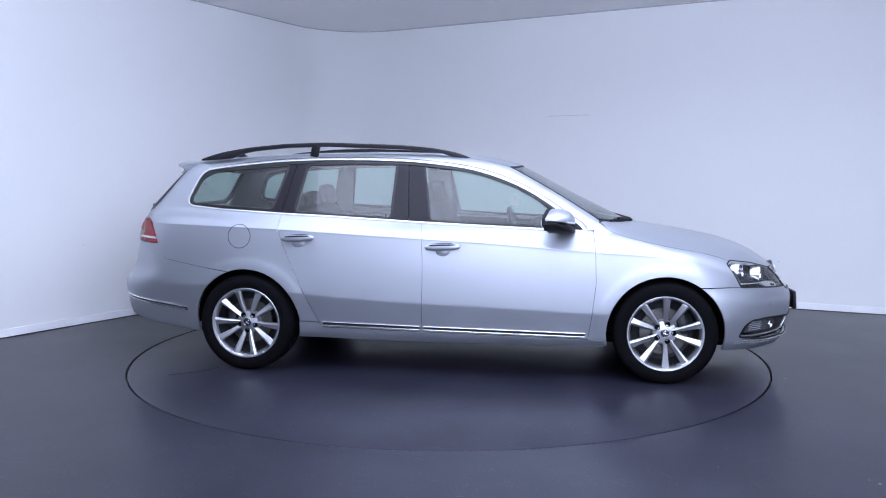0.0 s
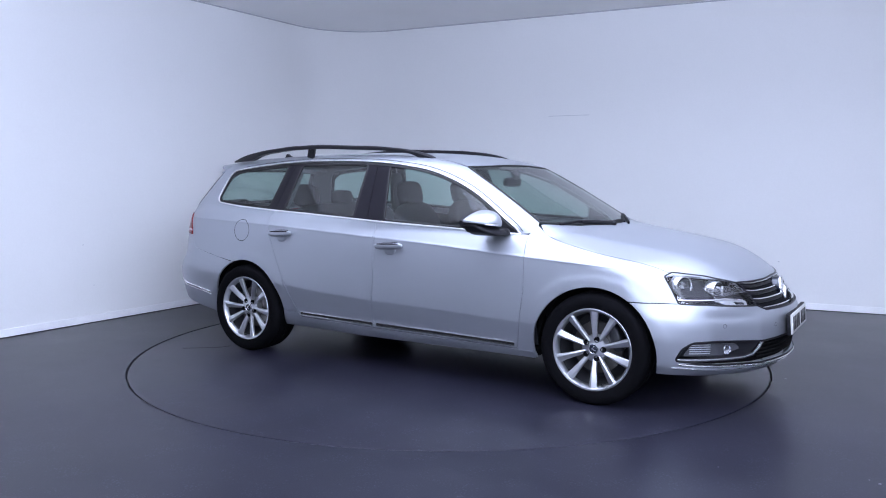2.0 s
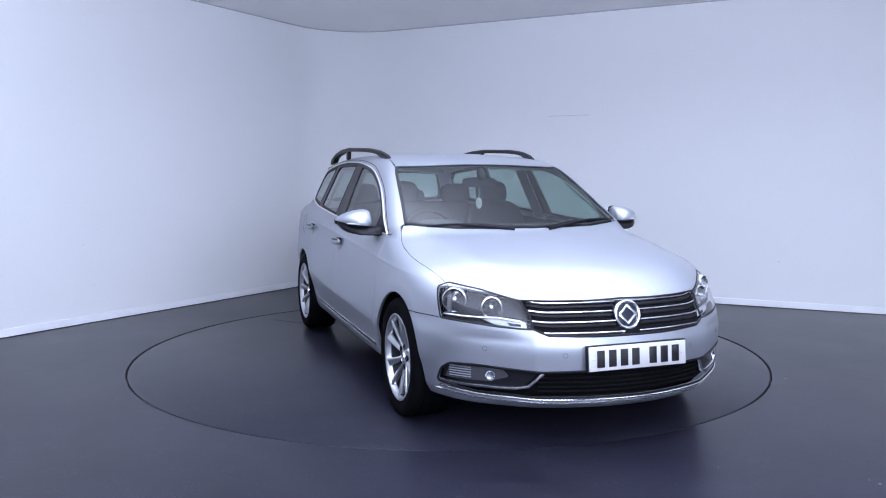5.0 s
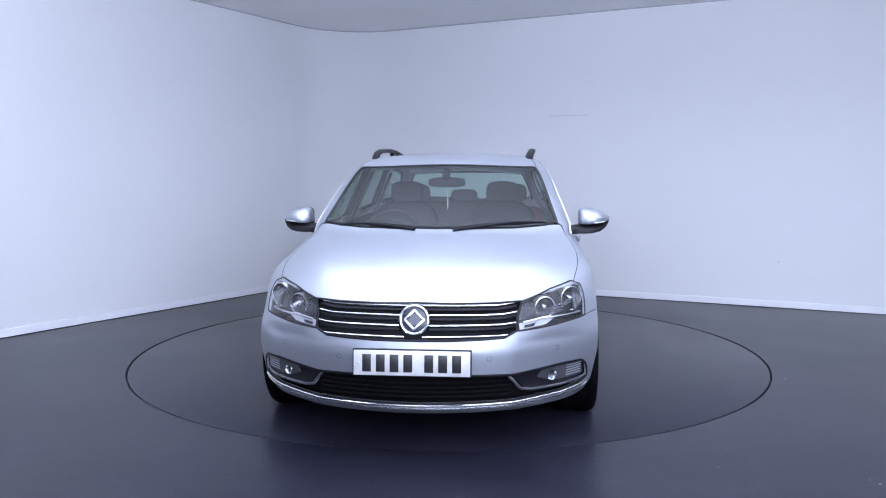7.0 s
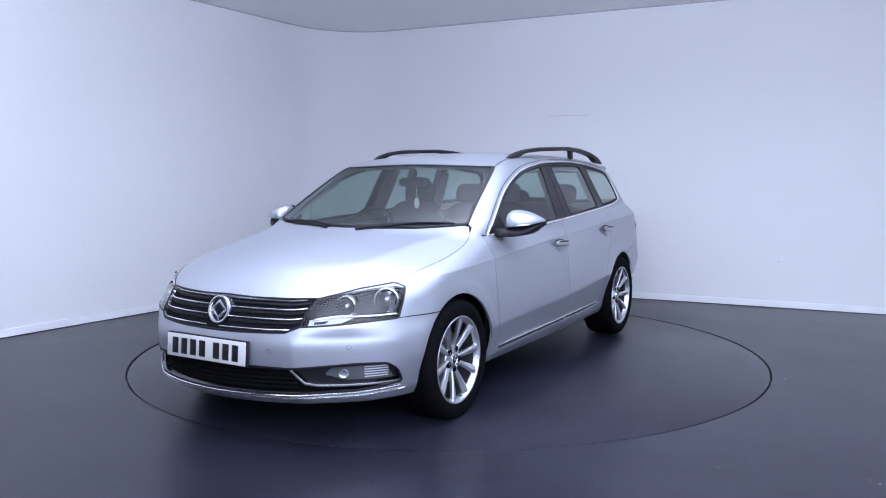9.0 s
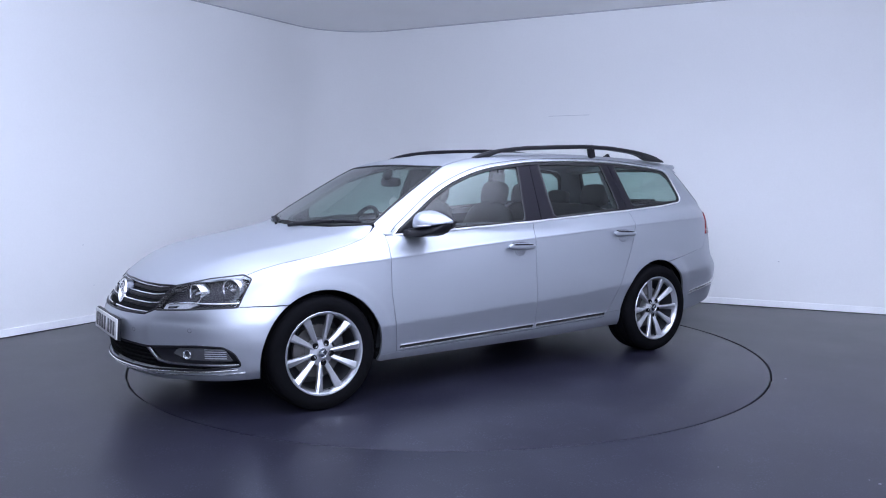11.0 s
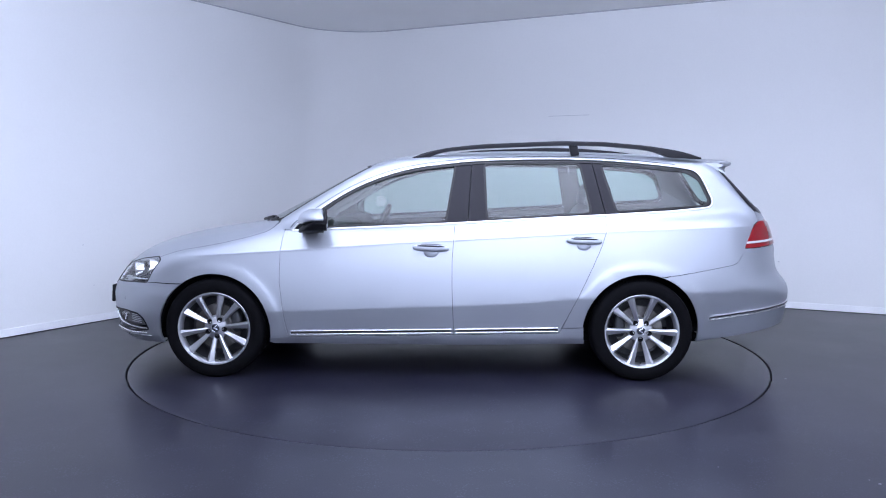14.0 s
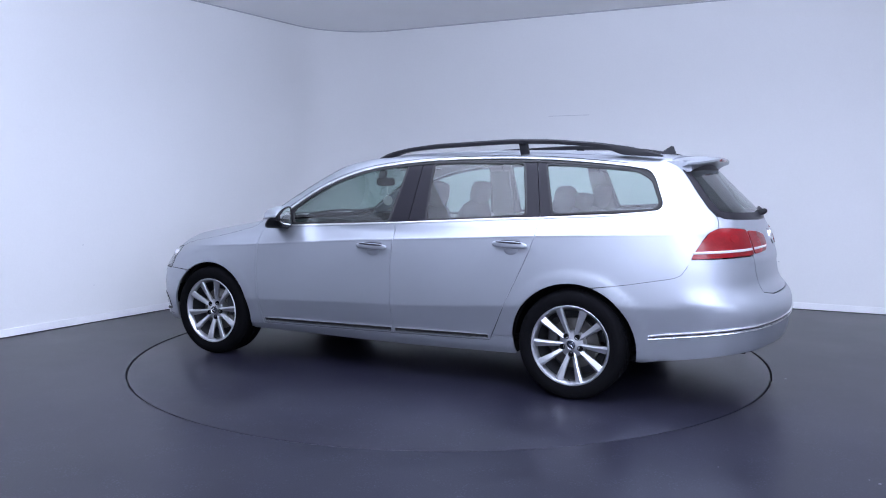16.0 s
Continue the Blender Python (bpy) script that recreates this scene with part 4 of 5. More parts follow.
        part("screw_cap", bm, PLATE, plate)
    # rear bumper
    gap = side3d([(-1.478, 0.657), (-1.68, 0.688), (-1.922, 0.733), (-1.960, 0.750), (-1.988, 0.794)]) + [(-2.008, 0.807, 0.837)]
    lamp_low = [(-2.09, 0.745, 0.838), (-2.18, 0.655, 0.842), (-2.285, 0.50, 0.846), (-2.32, 0.49, 0.74), (-2.35, 0.47, 0.64), (-2.375, 0.35, 0.622), (-2.40, 0.0, 0.618)]
    rear_arch = side3(flank_arc(AXLE_R, ARCH_R, 0.655, 0.24, False))
    rlow = side3([(-1.75, 0.240)]) + [(-2.0, 0.78, 0.275), (-2.2, 0.66, 0.315), (-2.36, 0.45, 0.345), (-2.43, 0.0, 0.35)]
    half = (gap + lamp_low)[::-1] + rear_arch + rlow
    rb = sheet("rear_bumper", "R", mirrored(half), PAINT, car, 0.028)
    for m in BOTH:
        line = [(-1.798, 0.829, 0.403), (-1.951, 0.80, 0.424), (-2.12, 0.76, 0.447), (-2.232, 0.70, 0.462), (-2.35, 0.55, 0.482), (-2.42, 0.3, 0.492), (-2.44, 0.0, 0.492)]
        strip("bumper_moulding", "R", line, 0.014, 0.009, CHROME, rb, 0.03, mirror=m, label="chrome strip")
        strip("bumper_moulding", "R", [(x, y, z - 0.019) for x, y, z in line], 0.007, 0.007, CHROME, rb, 0.03, mirror=m, label="chrome strip")
        strip("bumper_groove", "R", [(x, y, z - 0.010) for x, y, z in line], 0.006, 0.001, SEAL_AND_GAP, rb, 0.03, mirror=m)
    for y in (0.46, 0.52):
        part("tailpipe", tube([(-2.15, y, 0.320), (-2.27, y, 0.316)], 0.024, 14), CAVITY, rb, "plain black tailpipe")


def tail():
    rows = [(-2.275, 0.0, 1.045), (-2.265, 0.2, 1.047), (-2.18, 0.50, 1.058), *TAIL_SEAM[1:], (-2.16, 0.60, 1.005), (-2.249, 0.497, 0.995), (-2.285, 0.497, 0.848), (-2.32, 0.487, 0.74), (-2.35, 0.467, 0.642), (-2.375, 0.347, 0.625), (-2.40, 0.0, 0.621)]
    gate = sheet("tailgate", "R", mirrored(rows), PAINT, car, 0.03)
    for m in BOTH:
        outer = TAIL_FRONT + [(-2.16, 0.600, 1.002), (-2.249, 0.498, 0.990), (-2.285, 0.494, 0.850), (-2.18, 0.655, 0.846), (-2.09, 0.745, 0.841)]
        o = rounded([flat("R", p) for p in outer], 0.015)
        lamp = sheet("tail_light", "R", o, REDLENS, car, 0.022, 0.02, 0.007, mirror=m, label="red tail light with a white band")
        strip("white_band", "R", [(-2.022, 0.798, 0.872), (-2.12, 0.72, 0.876), (-2.21, 0.61, 0.880), (-2.278, 0.502, 0.883)], 0.014, 0.003, WHITELENS, lamp, 0.02, out=0.007, mirror=m)
        f = flat("R", (-2.19, 0.62, 0.945))
        ring = [(f[0] + 0.030 * math.cos(a), f[1] + 0.022 * math.sin(a)) for a in np.linspace(0, math.tau, 28, endpoint=False)]
        sheet("lamp_core", "R", ring, DARKRED, lamp, 0.02, 0.004, 0.0095, mirror=m)
        inner = [(-2.252, 0.482, 0.985), (-2.29, 0.33, 0.972), (-2.31, 0.25, 0.950), (-2.322, 0.24, 0.90), (-2.318, 0.30, 0.862), (-2.285, 0.478, 0.853)]
        lamp2 = sheet("inner_tail_light", "R", rounded([flat("R", p) for p in inner], 0.02), REDLENS, gate, 0.022, 0.01, 0.006, mirror=m, label="red inner tail light")
        strip("white_band", "R", [(-2.285, 0.475, 0.884), (-2.318, 0.255, 0.888)], 0.013, 0.003, WHITELENS, lamp2, 0.02, out=0.006, mirror=m)
    # badge and wiper on the tailgate
    bm = turned([(0.0, 0.012), (0.045, 0.010), (0.052, 0.004), (0.052, -0.02)], 36)
    bm.transform(pose(-2.335, 0, 0.93, 0, 0, 90) @ pose(0, 0, 0, 12, 0, 0))
    part("badge_disc", bm, CHROME, gate, "round chrome badge")
    w = part("rear_wiper", blob((0.085, 0.05, 0.04), (-2.275, 0.02, 1.070), 2.6, (0, 20, 0), 16), SATIN, car, "black rear wiper")
    part("blade", tube([(-2.275, 0.0, 1.085), (-2.262, -0.2, 1.078), (-2.225, -0.42, 1.085)], 0.010, 8), SATIN, w)


def headlights():
    for m in BOTH:
        o = rounded([flat("F", p) for p in LAMP], 0.012)
        housing = sheet("headlight", "F", o, LAMPBLACK, car, 0.03, 0.0, -0.050, gap=-0.004, mirror=m, label="clear headlight with two round reflectors in a dark housing")
        cover = sheet("lens", "F", o, CLEAR, housing, 0.03, 0.010, 0.0, mirror=m)
        cover.visible_shadow = False
        strip("seal", "F", o, 0.009, 0.002, SEAL_AND_GAP, housing, 0.02, True, mirror=m)
        for (x, y, z), r, turn in (((1.835, 0.733, 0.692), 0.056, -62), ((1.982, 0.602, 0.670), 0.047, -72)):
            c, n = onto("F", [flat("F", (x, y, z))])
            lay = pose(c[0][0] - 0.030, c[0][1] - 0.012, c[0][2] - 0.004, 0, 0, turn)
            rings = (("reflector", [(r * 0.97, 0.003), (r * 0.94, -0.008), (r * 0.78, -0.030), (r * 0.5, -0.046), (r * 0.2, -0.052), (0.0, -0.052)], REFLECTOR, "bright round reflector"),
                     ("bezel", [(r * 0.96, 0.001), (r * 0.99, 0.006), (r * 1.06, 0.005), (r * 1.10, -0.004), (r * 1.10, -0.05)], CHROME, "slim chrome bezel"),
                     ("bulb_shield", [(0.0, 0.0), (r * 0.17, -0.004), (r * 0.22, -0.012), (r * 0.20, -0.05)], CHROME, ""))
            bowl = None
            for name, profile, mat, label in rings:
                bm = turned(profile, 36)
                bm.transform(lay)
                if m:
                    flip_y(bm)
                ob = part(name, bm, mat, bowl or housing, label)
                bowl = bowl or ob
        # pale shelf under the bowls, a chrome wedge that holds the indicator, and an upright fin at the outer end
        strip("thin_strip", "F", [(1.80, 0.79, 0.628), (1.90, 0.735, 0.628), (1.985, 0.665, 0.630), (2.03, 0.61, 0.634), (2.10, 0.51, 0.622)], 0.012, 0.012, CHROME, housing, 0.02, out=-0.034, mirror=m, label="chrome strip")
        sheet("indicator", "F", [(2.118, 0.492, 0.622), (2.035, 0.605, 0.634), (1.985, 0.668, 0.626), (2.03, 0.622, 0.604), (2.128, 0.492, 0.593)], PALELAMP, housing, 0.02, 0.012, -0.030, mirror=m, label="silver indicator reflector")
        sheet("indicator_bulb_window", "F", [(2.106, 0.515, 0.612), (2.062, 0.572, 0.618), (2.075, 0.560, 0.602), (2.112, 0.515, 0.599)], LAMPBLACK, housing, 0.02, 0.004, -0.027, mirror=m)
        sheet("side_marker", "F", [(1.790, 0.783, 0.728), (1.812, 0.765, 0.735), (1.838, 0.775, 0.640), (1.818, 0.797, 0.634)], LAMPGREY, housing, 0.02, 0.010, -0.034, mirror=m)


def loft(sections, n=12):
    """A shell through (y, top, low, rear, front) sections: flat below and behind, rounded over the top to the front."""
    bm = bmesh.new()
    rows = []
    for y, zt, zb, xr, xf in sections:
        w, h = xf - xr, zt - zb
        ring = [(xr, zb + 0.06 * h), (xr, zb + 0.80 * h), (xr + 0.05 * w, zb + 0.93 * h), (xr + 0.12 * w, zb + 0.985 * h)]
        for k in range(n):
            a = math.pi / 2 * (1 - k / (n - 1))
            ring.append((xr + w * (0.22 + 0.78 * math.cos(a) ** 0.85), zb + h * (0.10 + 0.90 * math.sin(a) ** 0.85)))
        ring += [(xf - 0.04 * w, zb), (xr + 0.04 * w, zb)]
        rows.append([bm.verts.new((x, y, z)) for x, z in ring])
    for r, q in zip(rows, rows[1:]):
        for k in range(len(r)):
            bm.faces.new((r[k], r[(k + 1) % len(r)], q[(k + 1) % len(r)], q[k]))
    bm.faces.new(rows[0])
    bm.faces.new(rows[-1][::-1])
    bmesh.ops.recalc_face_normals(bm, faces=bm.faces)
    return bm


MIRROR_CAP = [(0.855, 1.062, 0.999, 0.655, 0.742), (0.862, 1.079, 0.995, 0.648, 0.763), (0.880, 1.088, 0.993, 0.642, 0.784), (0.910, 1.090, 0.994, 0.636, 0.796), (0.950, 1.083, 0.998, 0.630, 0.790),
              (0.985, 1.072, 1.004, 0.625, 0.768), (1.015, 1.058, 1.010, 0.619, 0.735), (1.037, 1.044, 1.016, 0.614, 0.695), (1.050, 1.033, 1.021, 0.612, 0.652)]
MIRROR_FOOT = [(0.800, 0.985, 0.938, 0.700, 0.800), (0.845, 0.990, 0.937, 0.668, 0.800), (0.880, 0.994, 0.935, 0.640, 0.790), (0.930, 0.997, 0.938, 0.632, 0.792), (0.980, 1.003, 0.948, 0.627, 0.764),
               (1.015, 1.010, 0.968, 0.622, 0.728), (1.040, 1.018, 0.998, 0.618, 0.684)]


def door_mirrors():
    for m in BOTH:
        def shell(sections):
            bm = loft(sections)
            if m:
                flip_y(bm)
            return bm

        cap = part("door_mirror", shell(MIRROR_CAP), PAINT, car, "silver door mirror with a black foot")
        part("foot", shell(MIRROR_FOOT), SATIN, cap, "satin black lower shell")
        part("rear_rim", shell([(y, zt - 0.001, zb - (0.045 if y < 0.99 else 0.020), xr - 0.020, xr + 0.006) for y, zt, zb, xr, xf in MIRROR_CAP]), SATIN, cap, "satin black rear rim")
        part("mirror_glass", shell([(0.952 + (y - 0.952) * 0.86, zt - 0.010, min(zb - 0.030, zt - 0.016), xr - 0.024, xr - 0.0185) for y, zt, zb, xr, xf in MIRROR_CAP]), MIRROR, cap)
        bm = blob((0.022, 0.090, 0.011), (0.768, 0.975, 1.0055), 2.6, (4, 0, 34), 20)
        if m:
            flip_y(bm)
        part("indicator", bm, WHITELENS, cap, "slim clear indicator")
        bm = blob((0.09, 0.10, 0.05), (0.752, 0.815, 0.955), 3.0, (0, 0, -20), 20)
        if m:
            flip_y(bm)
        part("arm", bm, SATIN, cap)


rail_top = Curve([(0.150, 1.392), (0.075, 1.430), (0.0, 1.452), (-0.13, 1.477), (-0.353, 1.499), (-0.871, 1.519), (-1.15, 1.512), (-1.429, 1.488), (-1.615, 1.460), (-1.70, 1.440), (-1.79, 1.412)], 0.06)
rail_low = Curve([(0.150, 1.385), (0.02, 1.402), (-0.07, 1.442), (-0.16, 1.456), (-0.353, 1.470), (-0.871, 1.490), (-1.15, 1.484), (-1.40, 1.462), (-1.50, 1.442), (-1.56, 1.412), (-1.79, 1.400)], 0.04)


def roof_rails():
    for m in BOTH:
        bm = bmesh.new()
        rows = []
        for x in np.linspace(0.15, -1.79, 70):
            t, l = float(rail_top(x)), float(rail_low(x))
            end = min(1, (0.16 - x) / 0.12, (x + 1.80) / 0.12)
            w = 0.012 + 0.012 * max(end, 0)
            y = 0.588 - 0.045 * ((x + 0.8) / 0.95) ** 2
            rows.append([bm.verts.new((x, y + a * w, l + (t - l) * b)) for a, b in ((-1, 0), (1, 0), (1, 0.7), (0.6, 1), (-0.6, 1), (-1, 0.7))])
        for r, s in zip(rows, rows[1:]):
            for k in range(6):
                bm.faces.new((r[k], r[(k + 1) % 6], s[(k + 1) % 6], s[k]))
        bm.faces.new(rows[0])
        bm.faces.new(rows[-1][::-1])
        bmesh.ops.recalc_face_normals(bm, faces=bm.faces)
        if m:
            flip_y(bm)
        rail = part("roof_rail", bm, SATIN, car, "satin black roof rail")
        bm = box((0.055, 0.030, 0.075), (-0.955, 0.583, 1.460), 0.006, (0, 12, 0))
        if m:
            flip_y(bm)
        part("post", bm, SATIN, rail)
    fin = bmesh.new()
    for x, z, w in ((-1.655, 1.432, 0.020), (-1.70, 1.462, 0.010), (-1.730, 1.482, 0.006), (-1.744, 1.480, 0.006), (-1.748, 1.460, 0.012), (-1.762, 1.428, 0.022)):
        for s in (-1, 1):
            fin.verts.new((x, s * w, z))
    bmesh.ops.convex_hull(fin, input=fin.verts)
    part("roof_antenna", fin, SATIN, car, "black shark fin antenna")


def wheel(x, y, turn):
    tyre_p = [(0.225, 0.094), (0.232, 0.112), (0.262, 0.1215), (0.292, 0.1195), (0.310, 0.109), (0.3185, 0.090), (0.3205, 0.072), (0.3205, 0.066), (0.314, 0.065), (0.314, 0.056), (0.3215, 0.055), (0.3215, 0.016), (0.314, 0.015), (0.314, -0.015),
              (0.3215, -0.016), (0.3215, -0.055), (0.314, -0.056), (0.314, -0.065), (0.3205, -0.066), (0.3185, -0.090), (0.310, -0.109), (0.292, -0.1195), (0.262, -0.1215), (0.232, -0.112), (0.225, -0.094)]
    rim = turned([(0.234, 0.104), (0.236, 0.111), (0.232, 0.1145), (0.224, 0.113), (0.218, 0.104), (0.213, 0.092), (0.206, 0.070), (0.200, 0.0), (0.206, -0.085), (0.226, -0.10)], 72)
    w = part("wheel", rim, ALLOY, car, "ten-spoke silver alloy wheel")
    part("tyre", turned(tyre_p, 72), RUBBER, w, "black road tyre")
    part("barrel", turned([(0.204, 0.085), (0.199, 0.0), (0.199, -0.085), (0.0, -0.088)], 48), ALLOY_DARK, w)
    part("brake_disc", turned([(0.07, 0.016), (0.148, 0.016), (0.148, -0.006), (0.07, -0.006)], 48), STEEL, w, "bare steel brake disc")
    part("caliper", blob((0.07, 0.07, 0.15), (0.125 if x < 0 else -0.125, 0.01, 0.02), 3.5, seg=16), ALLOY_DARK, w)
    part("hub", turned([(0.0, 0.078), (0.030, 0.078), (0.040, 0.076), (0.072, 0.070), (0.078, 0.060), (0.078, 0.02), (0.0, 0.02)], 40), ALLOY, w)
    # twin spokes: two flat facets that meet in a ridge, the pair joined at the hub
    def spoke(side):
        sp = bmesh.new()
        rows = []
        for r, half, shift, yf, deep in ((0.044, 0.0125, -0.0020, 0.072, 0.022), (0.075, 0.0125, -0.0010, 0.079, 0.024), (0.120, 0.0150, 0.0, 0.090, 0.024), (0.175, 0.0195, 0.0010, 0.100, 0.022), (0.205, 0.0225, 0.0015, 0.1045, 0.020), (0.2215, 0.0240, 0.0020, 0.106, 0.016)):
            q = [(-half, yf - deep), (-half, yf - 0.010), (-half * 0.86, yf - 0.0075), (half * 0.36, yf + 0.0015), (half * 0.90, yf - 0.0025), (half, yf - 0.0055), (half, yf - deep)]
            rows.append([sp.verts.new((side * (a + shift), b, r)) for a, b in q])
        for a, b in zip(rows, rows[1:]):
            for k in range(7):
                sp.faces.new((a[k], a[(k + 1) % 7], b[(k + 1) % 7], b[k]))
        sp.faces.new(rows[0])
        sp.faces.new(rows[-1][::-1])
        bmesh.ops.recalc_face_normals(sp, faces=sp.faces)
        me = mesh_of(sp, "spoke")
        me.set_sharp_from_angle(angle=radians(14))
        return me

    for side in (1, -1):
        me = spoke(side)
        for k in range(5):
            part("spoke", me, ALLOY, w).matrix_basis = pose(0, 0, 0, 0, 72 * k - 36 + 15.8 * side, 0)
    hole = turned([(0.0, 0.074), (0.0115, 0.074), (0.0125, 0.0765), (0.0135, 0.0785), (0.0165, 0.0785), (0.0172, 0.060)], 16)
    me = mesh_of(hole, "wheel_bolt")
    for k in range(5):
        a = math.tau * k / 5 + math.tau / 4 + math.tau / 10
        part("wheel_bolt", me, CAVITY, w).matrix_basis = pose(0.056 * math.cos(a), 0, 0.056 * math.sin(a))
    part("hub_cap", turned([(0.0, 0.084), (0.026, 0.083), (0.030, 0.080), (0.031, 0.074)], 28), BADGEBLUE, w, "dark centre cap")
    part("cap_ring", turned([(0.024, 0.083), (0.026, 0.0855), (0.029, 0.0850), (0.031, 0.078)], 28), CHROME, w)
    part("cap_bar", box((0.030, 0.003, 0.006), (0, 0.0845, 0.006), 0.001, (0, 35, 0)), CHROME, w)
    part("cap_bar", box((0.030, 0.003, 0.006), (0, 0.0845, -0.006), 0.001, (0, -35, 0)), CHROME, w)
    part("valve", tube([(0.0, 0.095, -0.206), (0.0, 0.112, -0.199)], 0.004, 8), SATIN, w)
    w.matrix_basis = pose(x, y, 0.3185, 0, turn, 0 if y > 0 else 180)
    return w


def running_gear():
    for x, r in ((AXLE_F, ARCH_F), (AXLE_R, ARCH_R)):
        for s in (1, -1):
            wheel(x, s * 0.772, {(1, 1): 8, (1, -1): 18, (-1, 1): -1, (-1, -1): -4}[(1 if x > 0 else -1, s)])
            bm = bmesh.new()
            n = 30
            rows = []
            for k in range(n + 1):
                a = 0.04 + (math.pi - 0.08) * k / n
                c, q = math.cos(a), math.sin(a)
                rows.append([bm.verts.new((x + (r + d) * c, s * yy, HUB_Z + (r + d) * q)) for d, yy in ((0.006, 0.79), (0.03, 0.78), (0.03, 0.50))])
            for a, b in zip(rows, rows[1:]):
                for k in range(2):
                    bm.faces.new((a[k], a[k + 1], b[k + 1], b[k]))
            bm.faces.new([q[2] for q in rows])
            part("wheel_arch_liner", bm, CAVITY, car)
    part("underbody", box((3.6, 1.30, 0.05), (0.02, 0, 0.235), 0.01), CAVITY, car, "dark underbody")
    part("floor_pan", box((1.98, 1.60, 0.05), (0.0, 0, 0.245), 0.01), CAVITY, car)
    part("engine_bay", box((0.75, 0.94, 0.42), (1.62, 0, 0.44), 0.03), CAVITY, car)


def cabin_inside():
    for m in BOTH:
        sheet("door_card", "S", side3([(1.0, 0.28), (1.0, 0.90), (0.6, 0.945), (-0.2, 0.975), (-1.1, 1.025), (-1.8, 1.05), (-2.05, 1.0), (-2.05, 0.80), (-1.75, 0.75), (-0.9, 0.70), (-0.8, 0.28)]), DASH, car, 0.06, 0.0, -0.055, mirror=m)
        sheet("pillar_trim", "S", side3([(-0.16, 0.98), (-0.20, 1.36), (-0.36, 1.365), (-0.34, 0.98)]), TRIMGREY, car, 0.05, 0.004, -0.05, mirror=m)
        sheet("pillar_trim", "S", side3([(-1.05, 1.02), (-1.0, 1.35), (-1.12, 1.345), (-1.2, 1.03)]), TRIMGREY, car, 0.05, 0.004, -0.05, mirror=m)
        sheet("pillar_trim", "X", [(0.84, 0.72, 1.02), (0.62, 0.67, 1.17), (0.42, 0.63, 1.28), (0.40, 0.67, 1.24), (0.60, 0.72, 1.12), (0.80, 0.76, 1.01)], LINER, car, 0.05, 0.004, -0.045, mirror=m)
        y = 0.36 * (-1 if m else 1)
        back = part("front_seat", blob((0.15, 0.50, 0.66), (-0.12, y, 0.79), 3.4, (0, -17, 0), 28), FABRIC, car, "charcoal cloth front seat")
        part("cushion", blob((0.54, 0.52, 0.17), (0.20, y, 0.50), 3.6, (0, -8, 0), 28), FABRIC, back)
        part("headrest", blob((0.105, 0.245, 0.175), (-0.235, y, 1.168), 3.2, (0, -12, 0), 24), FABRIC, back)
        for d in (-0.06, 0.06):
            part("headrest_post", tube([(-0.20, y + d, 1.02), (-0.23, y + d, 1.14)], 0.0065, 8), CHROME, back)
    bench = part("rear_seat", blob((0.16, 1.28, 0.62), (-1.06, 0, 0.78), 5.0, (0, -20, 0), 32), FABRIC, car, "charcoal cloth rear bench")
    part("cushion", blob((0.50, 1.28, 0.17), (-0.76, 0, 0.50), 5, (0, -6, 0), 32), FABRIC, bench)
    for y, h, w in ((-0.42, 0.17, 0.27), (0.015, 0.12, 0.23), (0.42, 0.17, 0.27)):
        part("headrest", blob((0.09, w, h), (-1.165, y, 1.09 + h / 2 - 0.03), 3.4, (0, -14, 0), 22), FABRIC, bench)
    part("load_cover", box((0.86, 1.22, 0.02), (-1.64, 0, 0.985), 0.006), DASH, car, "dark load cover")
    dash = part("dashboard", blob((0.62, 1.42, 0.40), (0.83, 0, 0.775), 5.0, (0, 4, 0), 36), DASH, car, "dark dashboard")
    part("instrument_hood", blob((0.26, 0.36, 0.13), (0.62, -0.365, 0.945), 3.0, (0, 6, 0), 24), DASH, dash)
    part("bulkhead", box((0.04, 1.46, 0.62), (1.02, 0, 0.60), 0.01), CAVITY, car)
    part("cabin_floor", box((3.0, 1.40, 0.03), (-0.55, 0, 0.30), 0.01), CAVITY, car)
    part("boot_wall", box((0.04, 1.20, 0.66), (-2.16, 0, 0.66), 0.01), CAVITY, car)
    # steering wheel on the right-hand side
    ring = [(0, 0.185 * math.cos(a), 0.185 * math.sin(a)) for a in np.linspace(0, math.tau, 41)]
    bm = tube(ring, 0.016, 8)
    bm.transform(pose(0.43, -0.365, 0.895, 0, -24, 0))
    sw = part("steering_wheel", bm, DASH, car, "dark three-spoke steering wheel")
    bm = blob((0.05, 0.36, 0.05), (0, 0, 0), 3, seg=16)
    bm.transform(pose(0.44, -0.365, 0.895, 0, -24, 0))
    part("wheel_spoke", bm, DASH, sw)
    bm = blob((0.07, 0.14, 0.15), (0, 0, -0.01), 3, seg=16)
    bm.transform(pose(0.44, -0.365, 0.895, 0, -24, 0))
    part("horn_pad", bm, DASH, sw)
    mir = part("interior_mirror", blob((0.035, 0.25, 0.066), (0.40, -0.005, 1.250), 3.6, (0, 8, 0), 22), SATIN, car, "black rear-view mirror with a hanging air freshener")
    part("mount", blob((0.06, 0.055, 0.08), (0.425, -0.005, 1.305), 2.6, (0, -30, 0), 14), SATIN, mir)
    bm = turned([(0.0, 0.003), (0.036, 0.003), (0.038, 0.0), (0.036, -0.003), (0.0, -0.003)], 28)
    bm.transform(pose(0.38, 0.0, 1.108, 0, 0, 8))
    part("air_freshener", bm, STICKER, mir, "white round hanging air freshener")
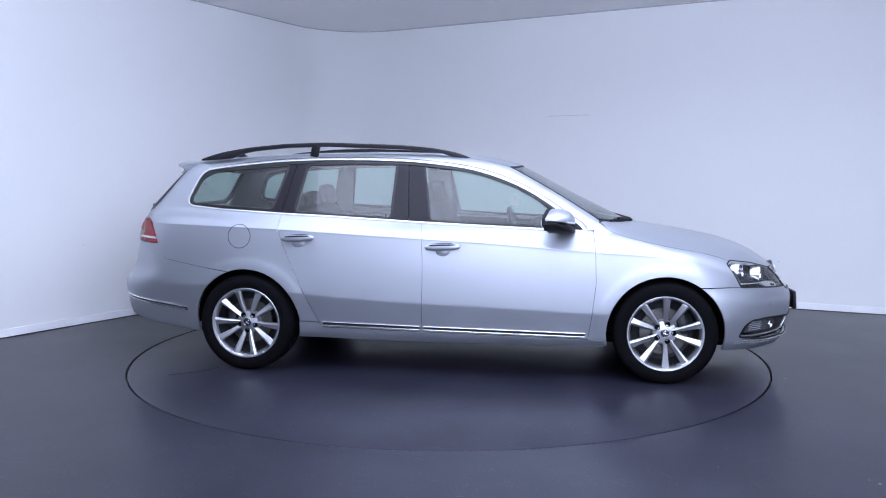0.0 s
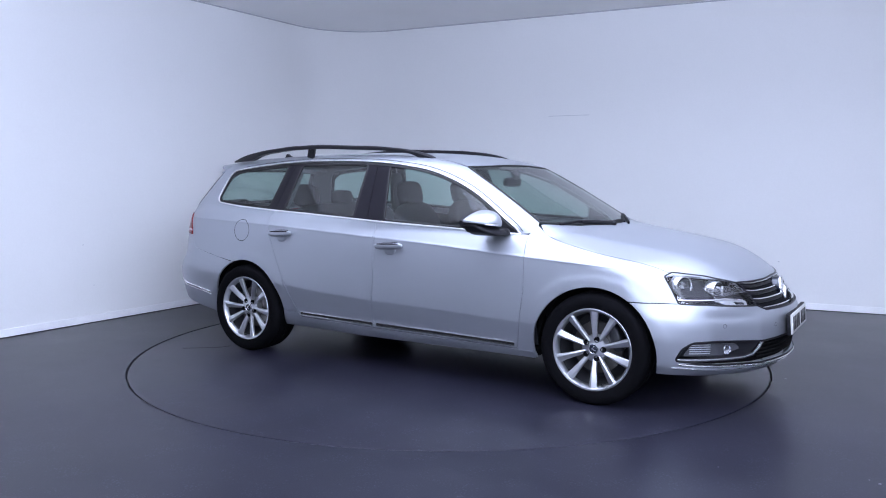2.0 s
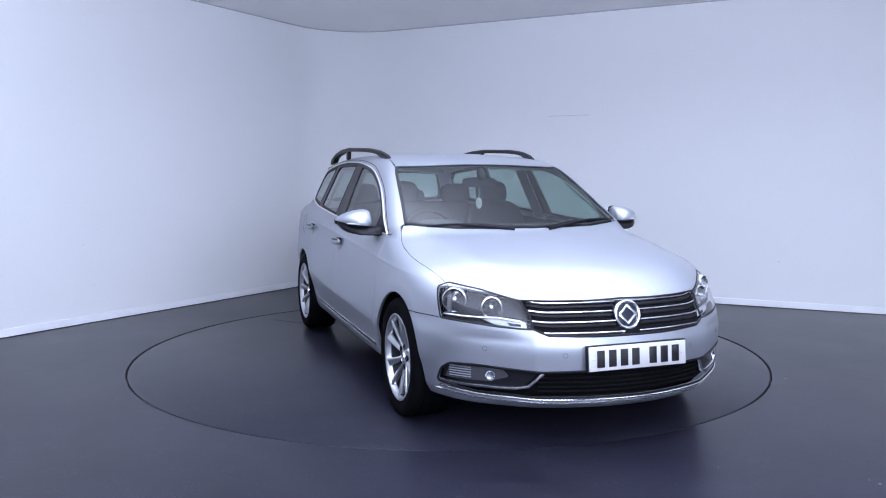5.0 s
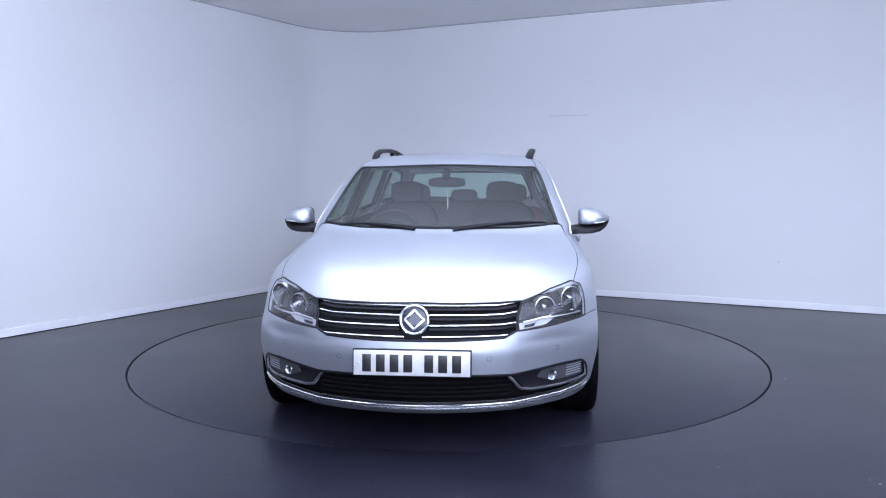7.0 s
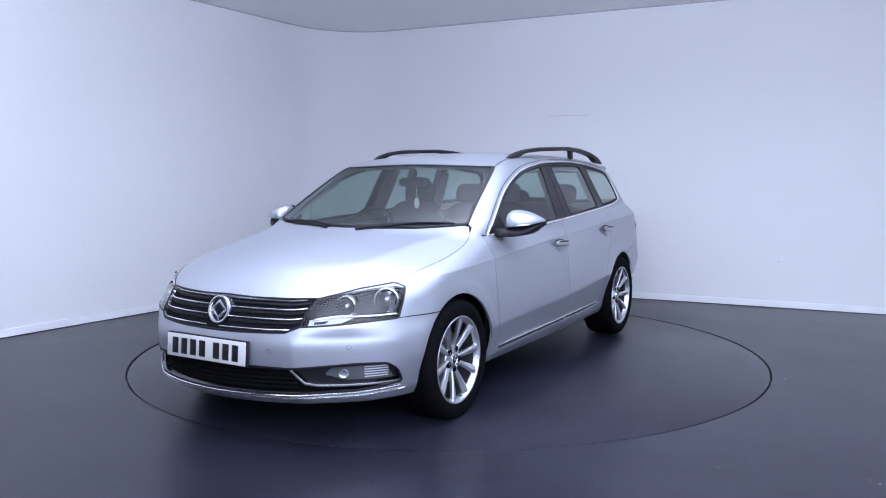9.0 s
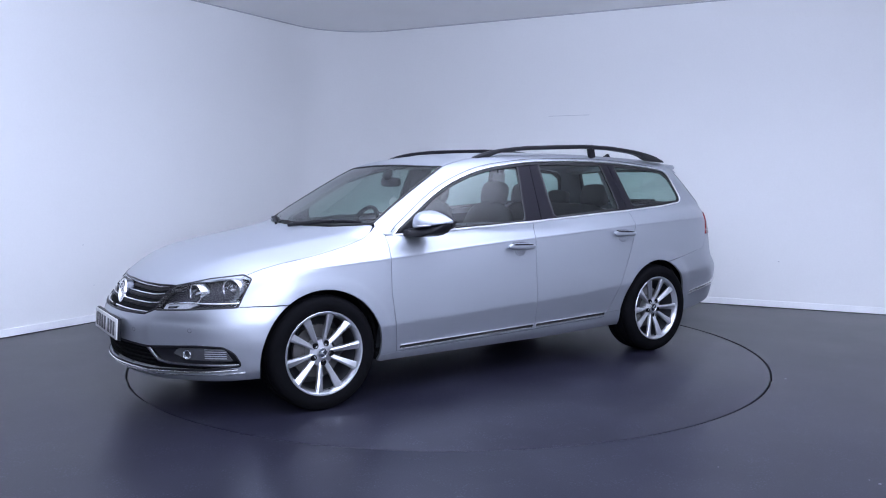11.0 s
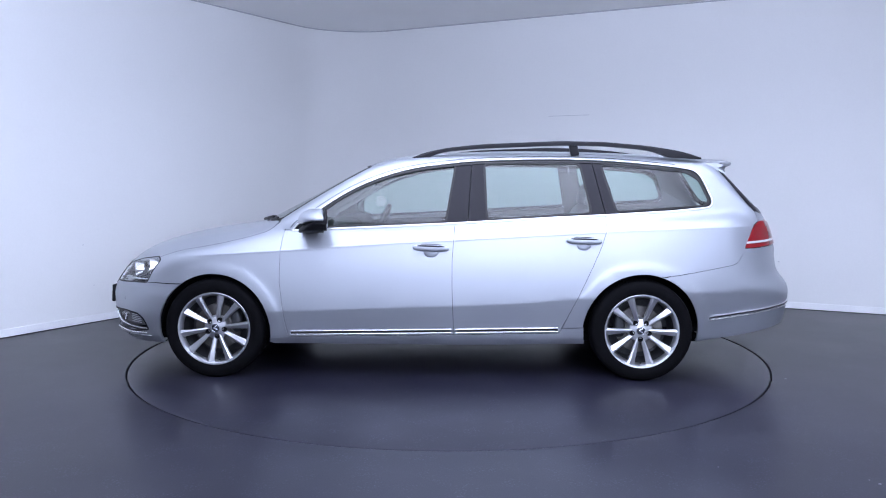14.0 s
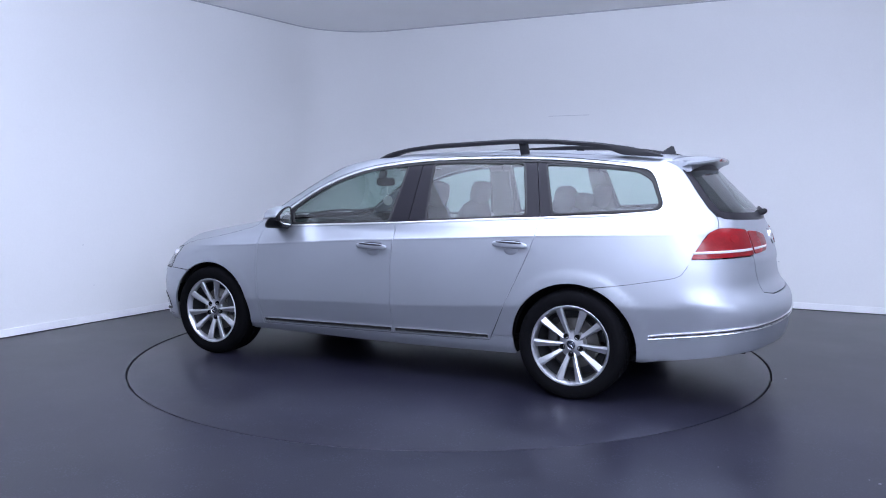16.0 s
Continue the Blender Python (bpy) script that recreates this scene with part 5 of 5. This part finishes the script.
    part("cord", tube([(0.385, 0, 1.22), (0.38, 0, 1.145)], 0.0015, 6), STICKER, mir)
    lining = [(0.33, 0.0), (0.28, 0.50), (-0.2, 0.60), (-1.1, 0.60), (-1.75, 0.53), (-1.82, 0.0), (-1.75, -0.53), (-1.1, -0.60), (-0.2, -0.60), (0.28, -0.50)]
    sheet("headlining", "T", lining, LINER, car, 0.08, 0.0, -0.040)
    for s in (-1, 1):
        sheet("sun_visor", "T", [(0.36, 0.10), (0.28, 0.52), (0.18, 0.50), (0.23, 0.10)], LINER, car, 0.06, 0.012, -0.050, mirror=s < 0)


def wipers():
    for a, b, nm in (((1.185, 0.10), (0.985, 0.640), 1), ((1.175, -0.12), (1.03, -0.60), 2)):
        line = [(a[0] + (b[0] - a[0]) * t - 0.01 * math.sin(math.pi * t), a[1] + (b[1] - a[1]) * t) for t in np.linspace(0, 1, 14)]
        w = strip("wiper", "T", line, 0.014, 0.012, SATIN, car, 0.04, out=0.001, label="black windscreen wiper")
        line = [(a[0] + (b[0] - a[0]) * t * 0.6 + 0.03 * (1 - t), a[1] + (b[1] - a[1]) * t * 0.6) for t in np.linspace(0, 1, 10)]
        strip("wiper_arm", "T", line, 0.014, 0.014, SATIN, w, 0.04, out=0.004)


flanks()
seams()
windows()
top_panels()
spoiler()
bumpers()
tail()
headlights()
door_mirrors()
roof_rails()
running_gear()
cabin_inside()
wipers()


# ---- what moves: the turntable turns, and carries the car round ----
TURN = [(0.0, -7.70), (1.0, -19.62), (2.0, -31.82), (3.0, -44.22), (4.0, -56.76), (5.0, -69.40), (6.0, -82.09), (7.0, -94.79), (8.0, -107.47), (9.0, -120.08), (10.0, -132.59), (11.0, -144.98), (12.0, -157.27), (13.0, -169.47), (14.0, -181.67), (15.0, -194.00), (16.0, -206.68)]


def motions():
    walk(turntable, [(t, pose(0, 0, 0, 0, 0, a)) for t, a in TURN])
    walk(car, [(t, pose(0, 0, 0, 0, 0, a) @ pose(0.114, 0.039, 0.0)) for t, a in TURN])


motions()
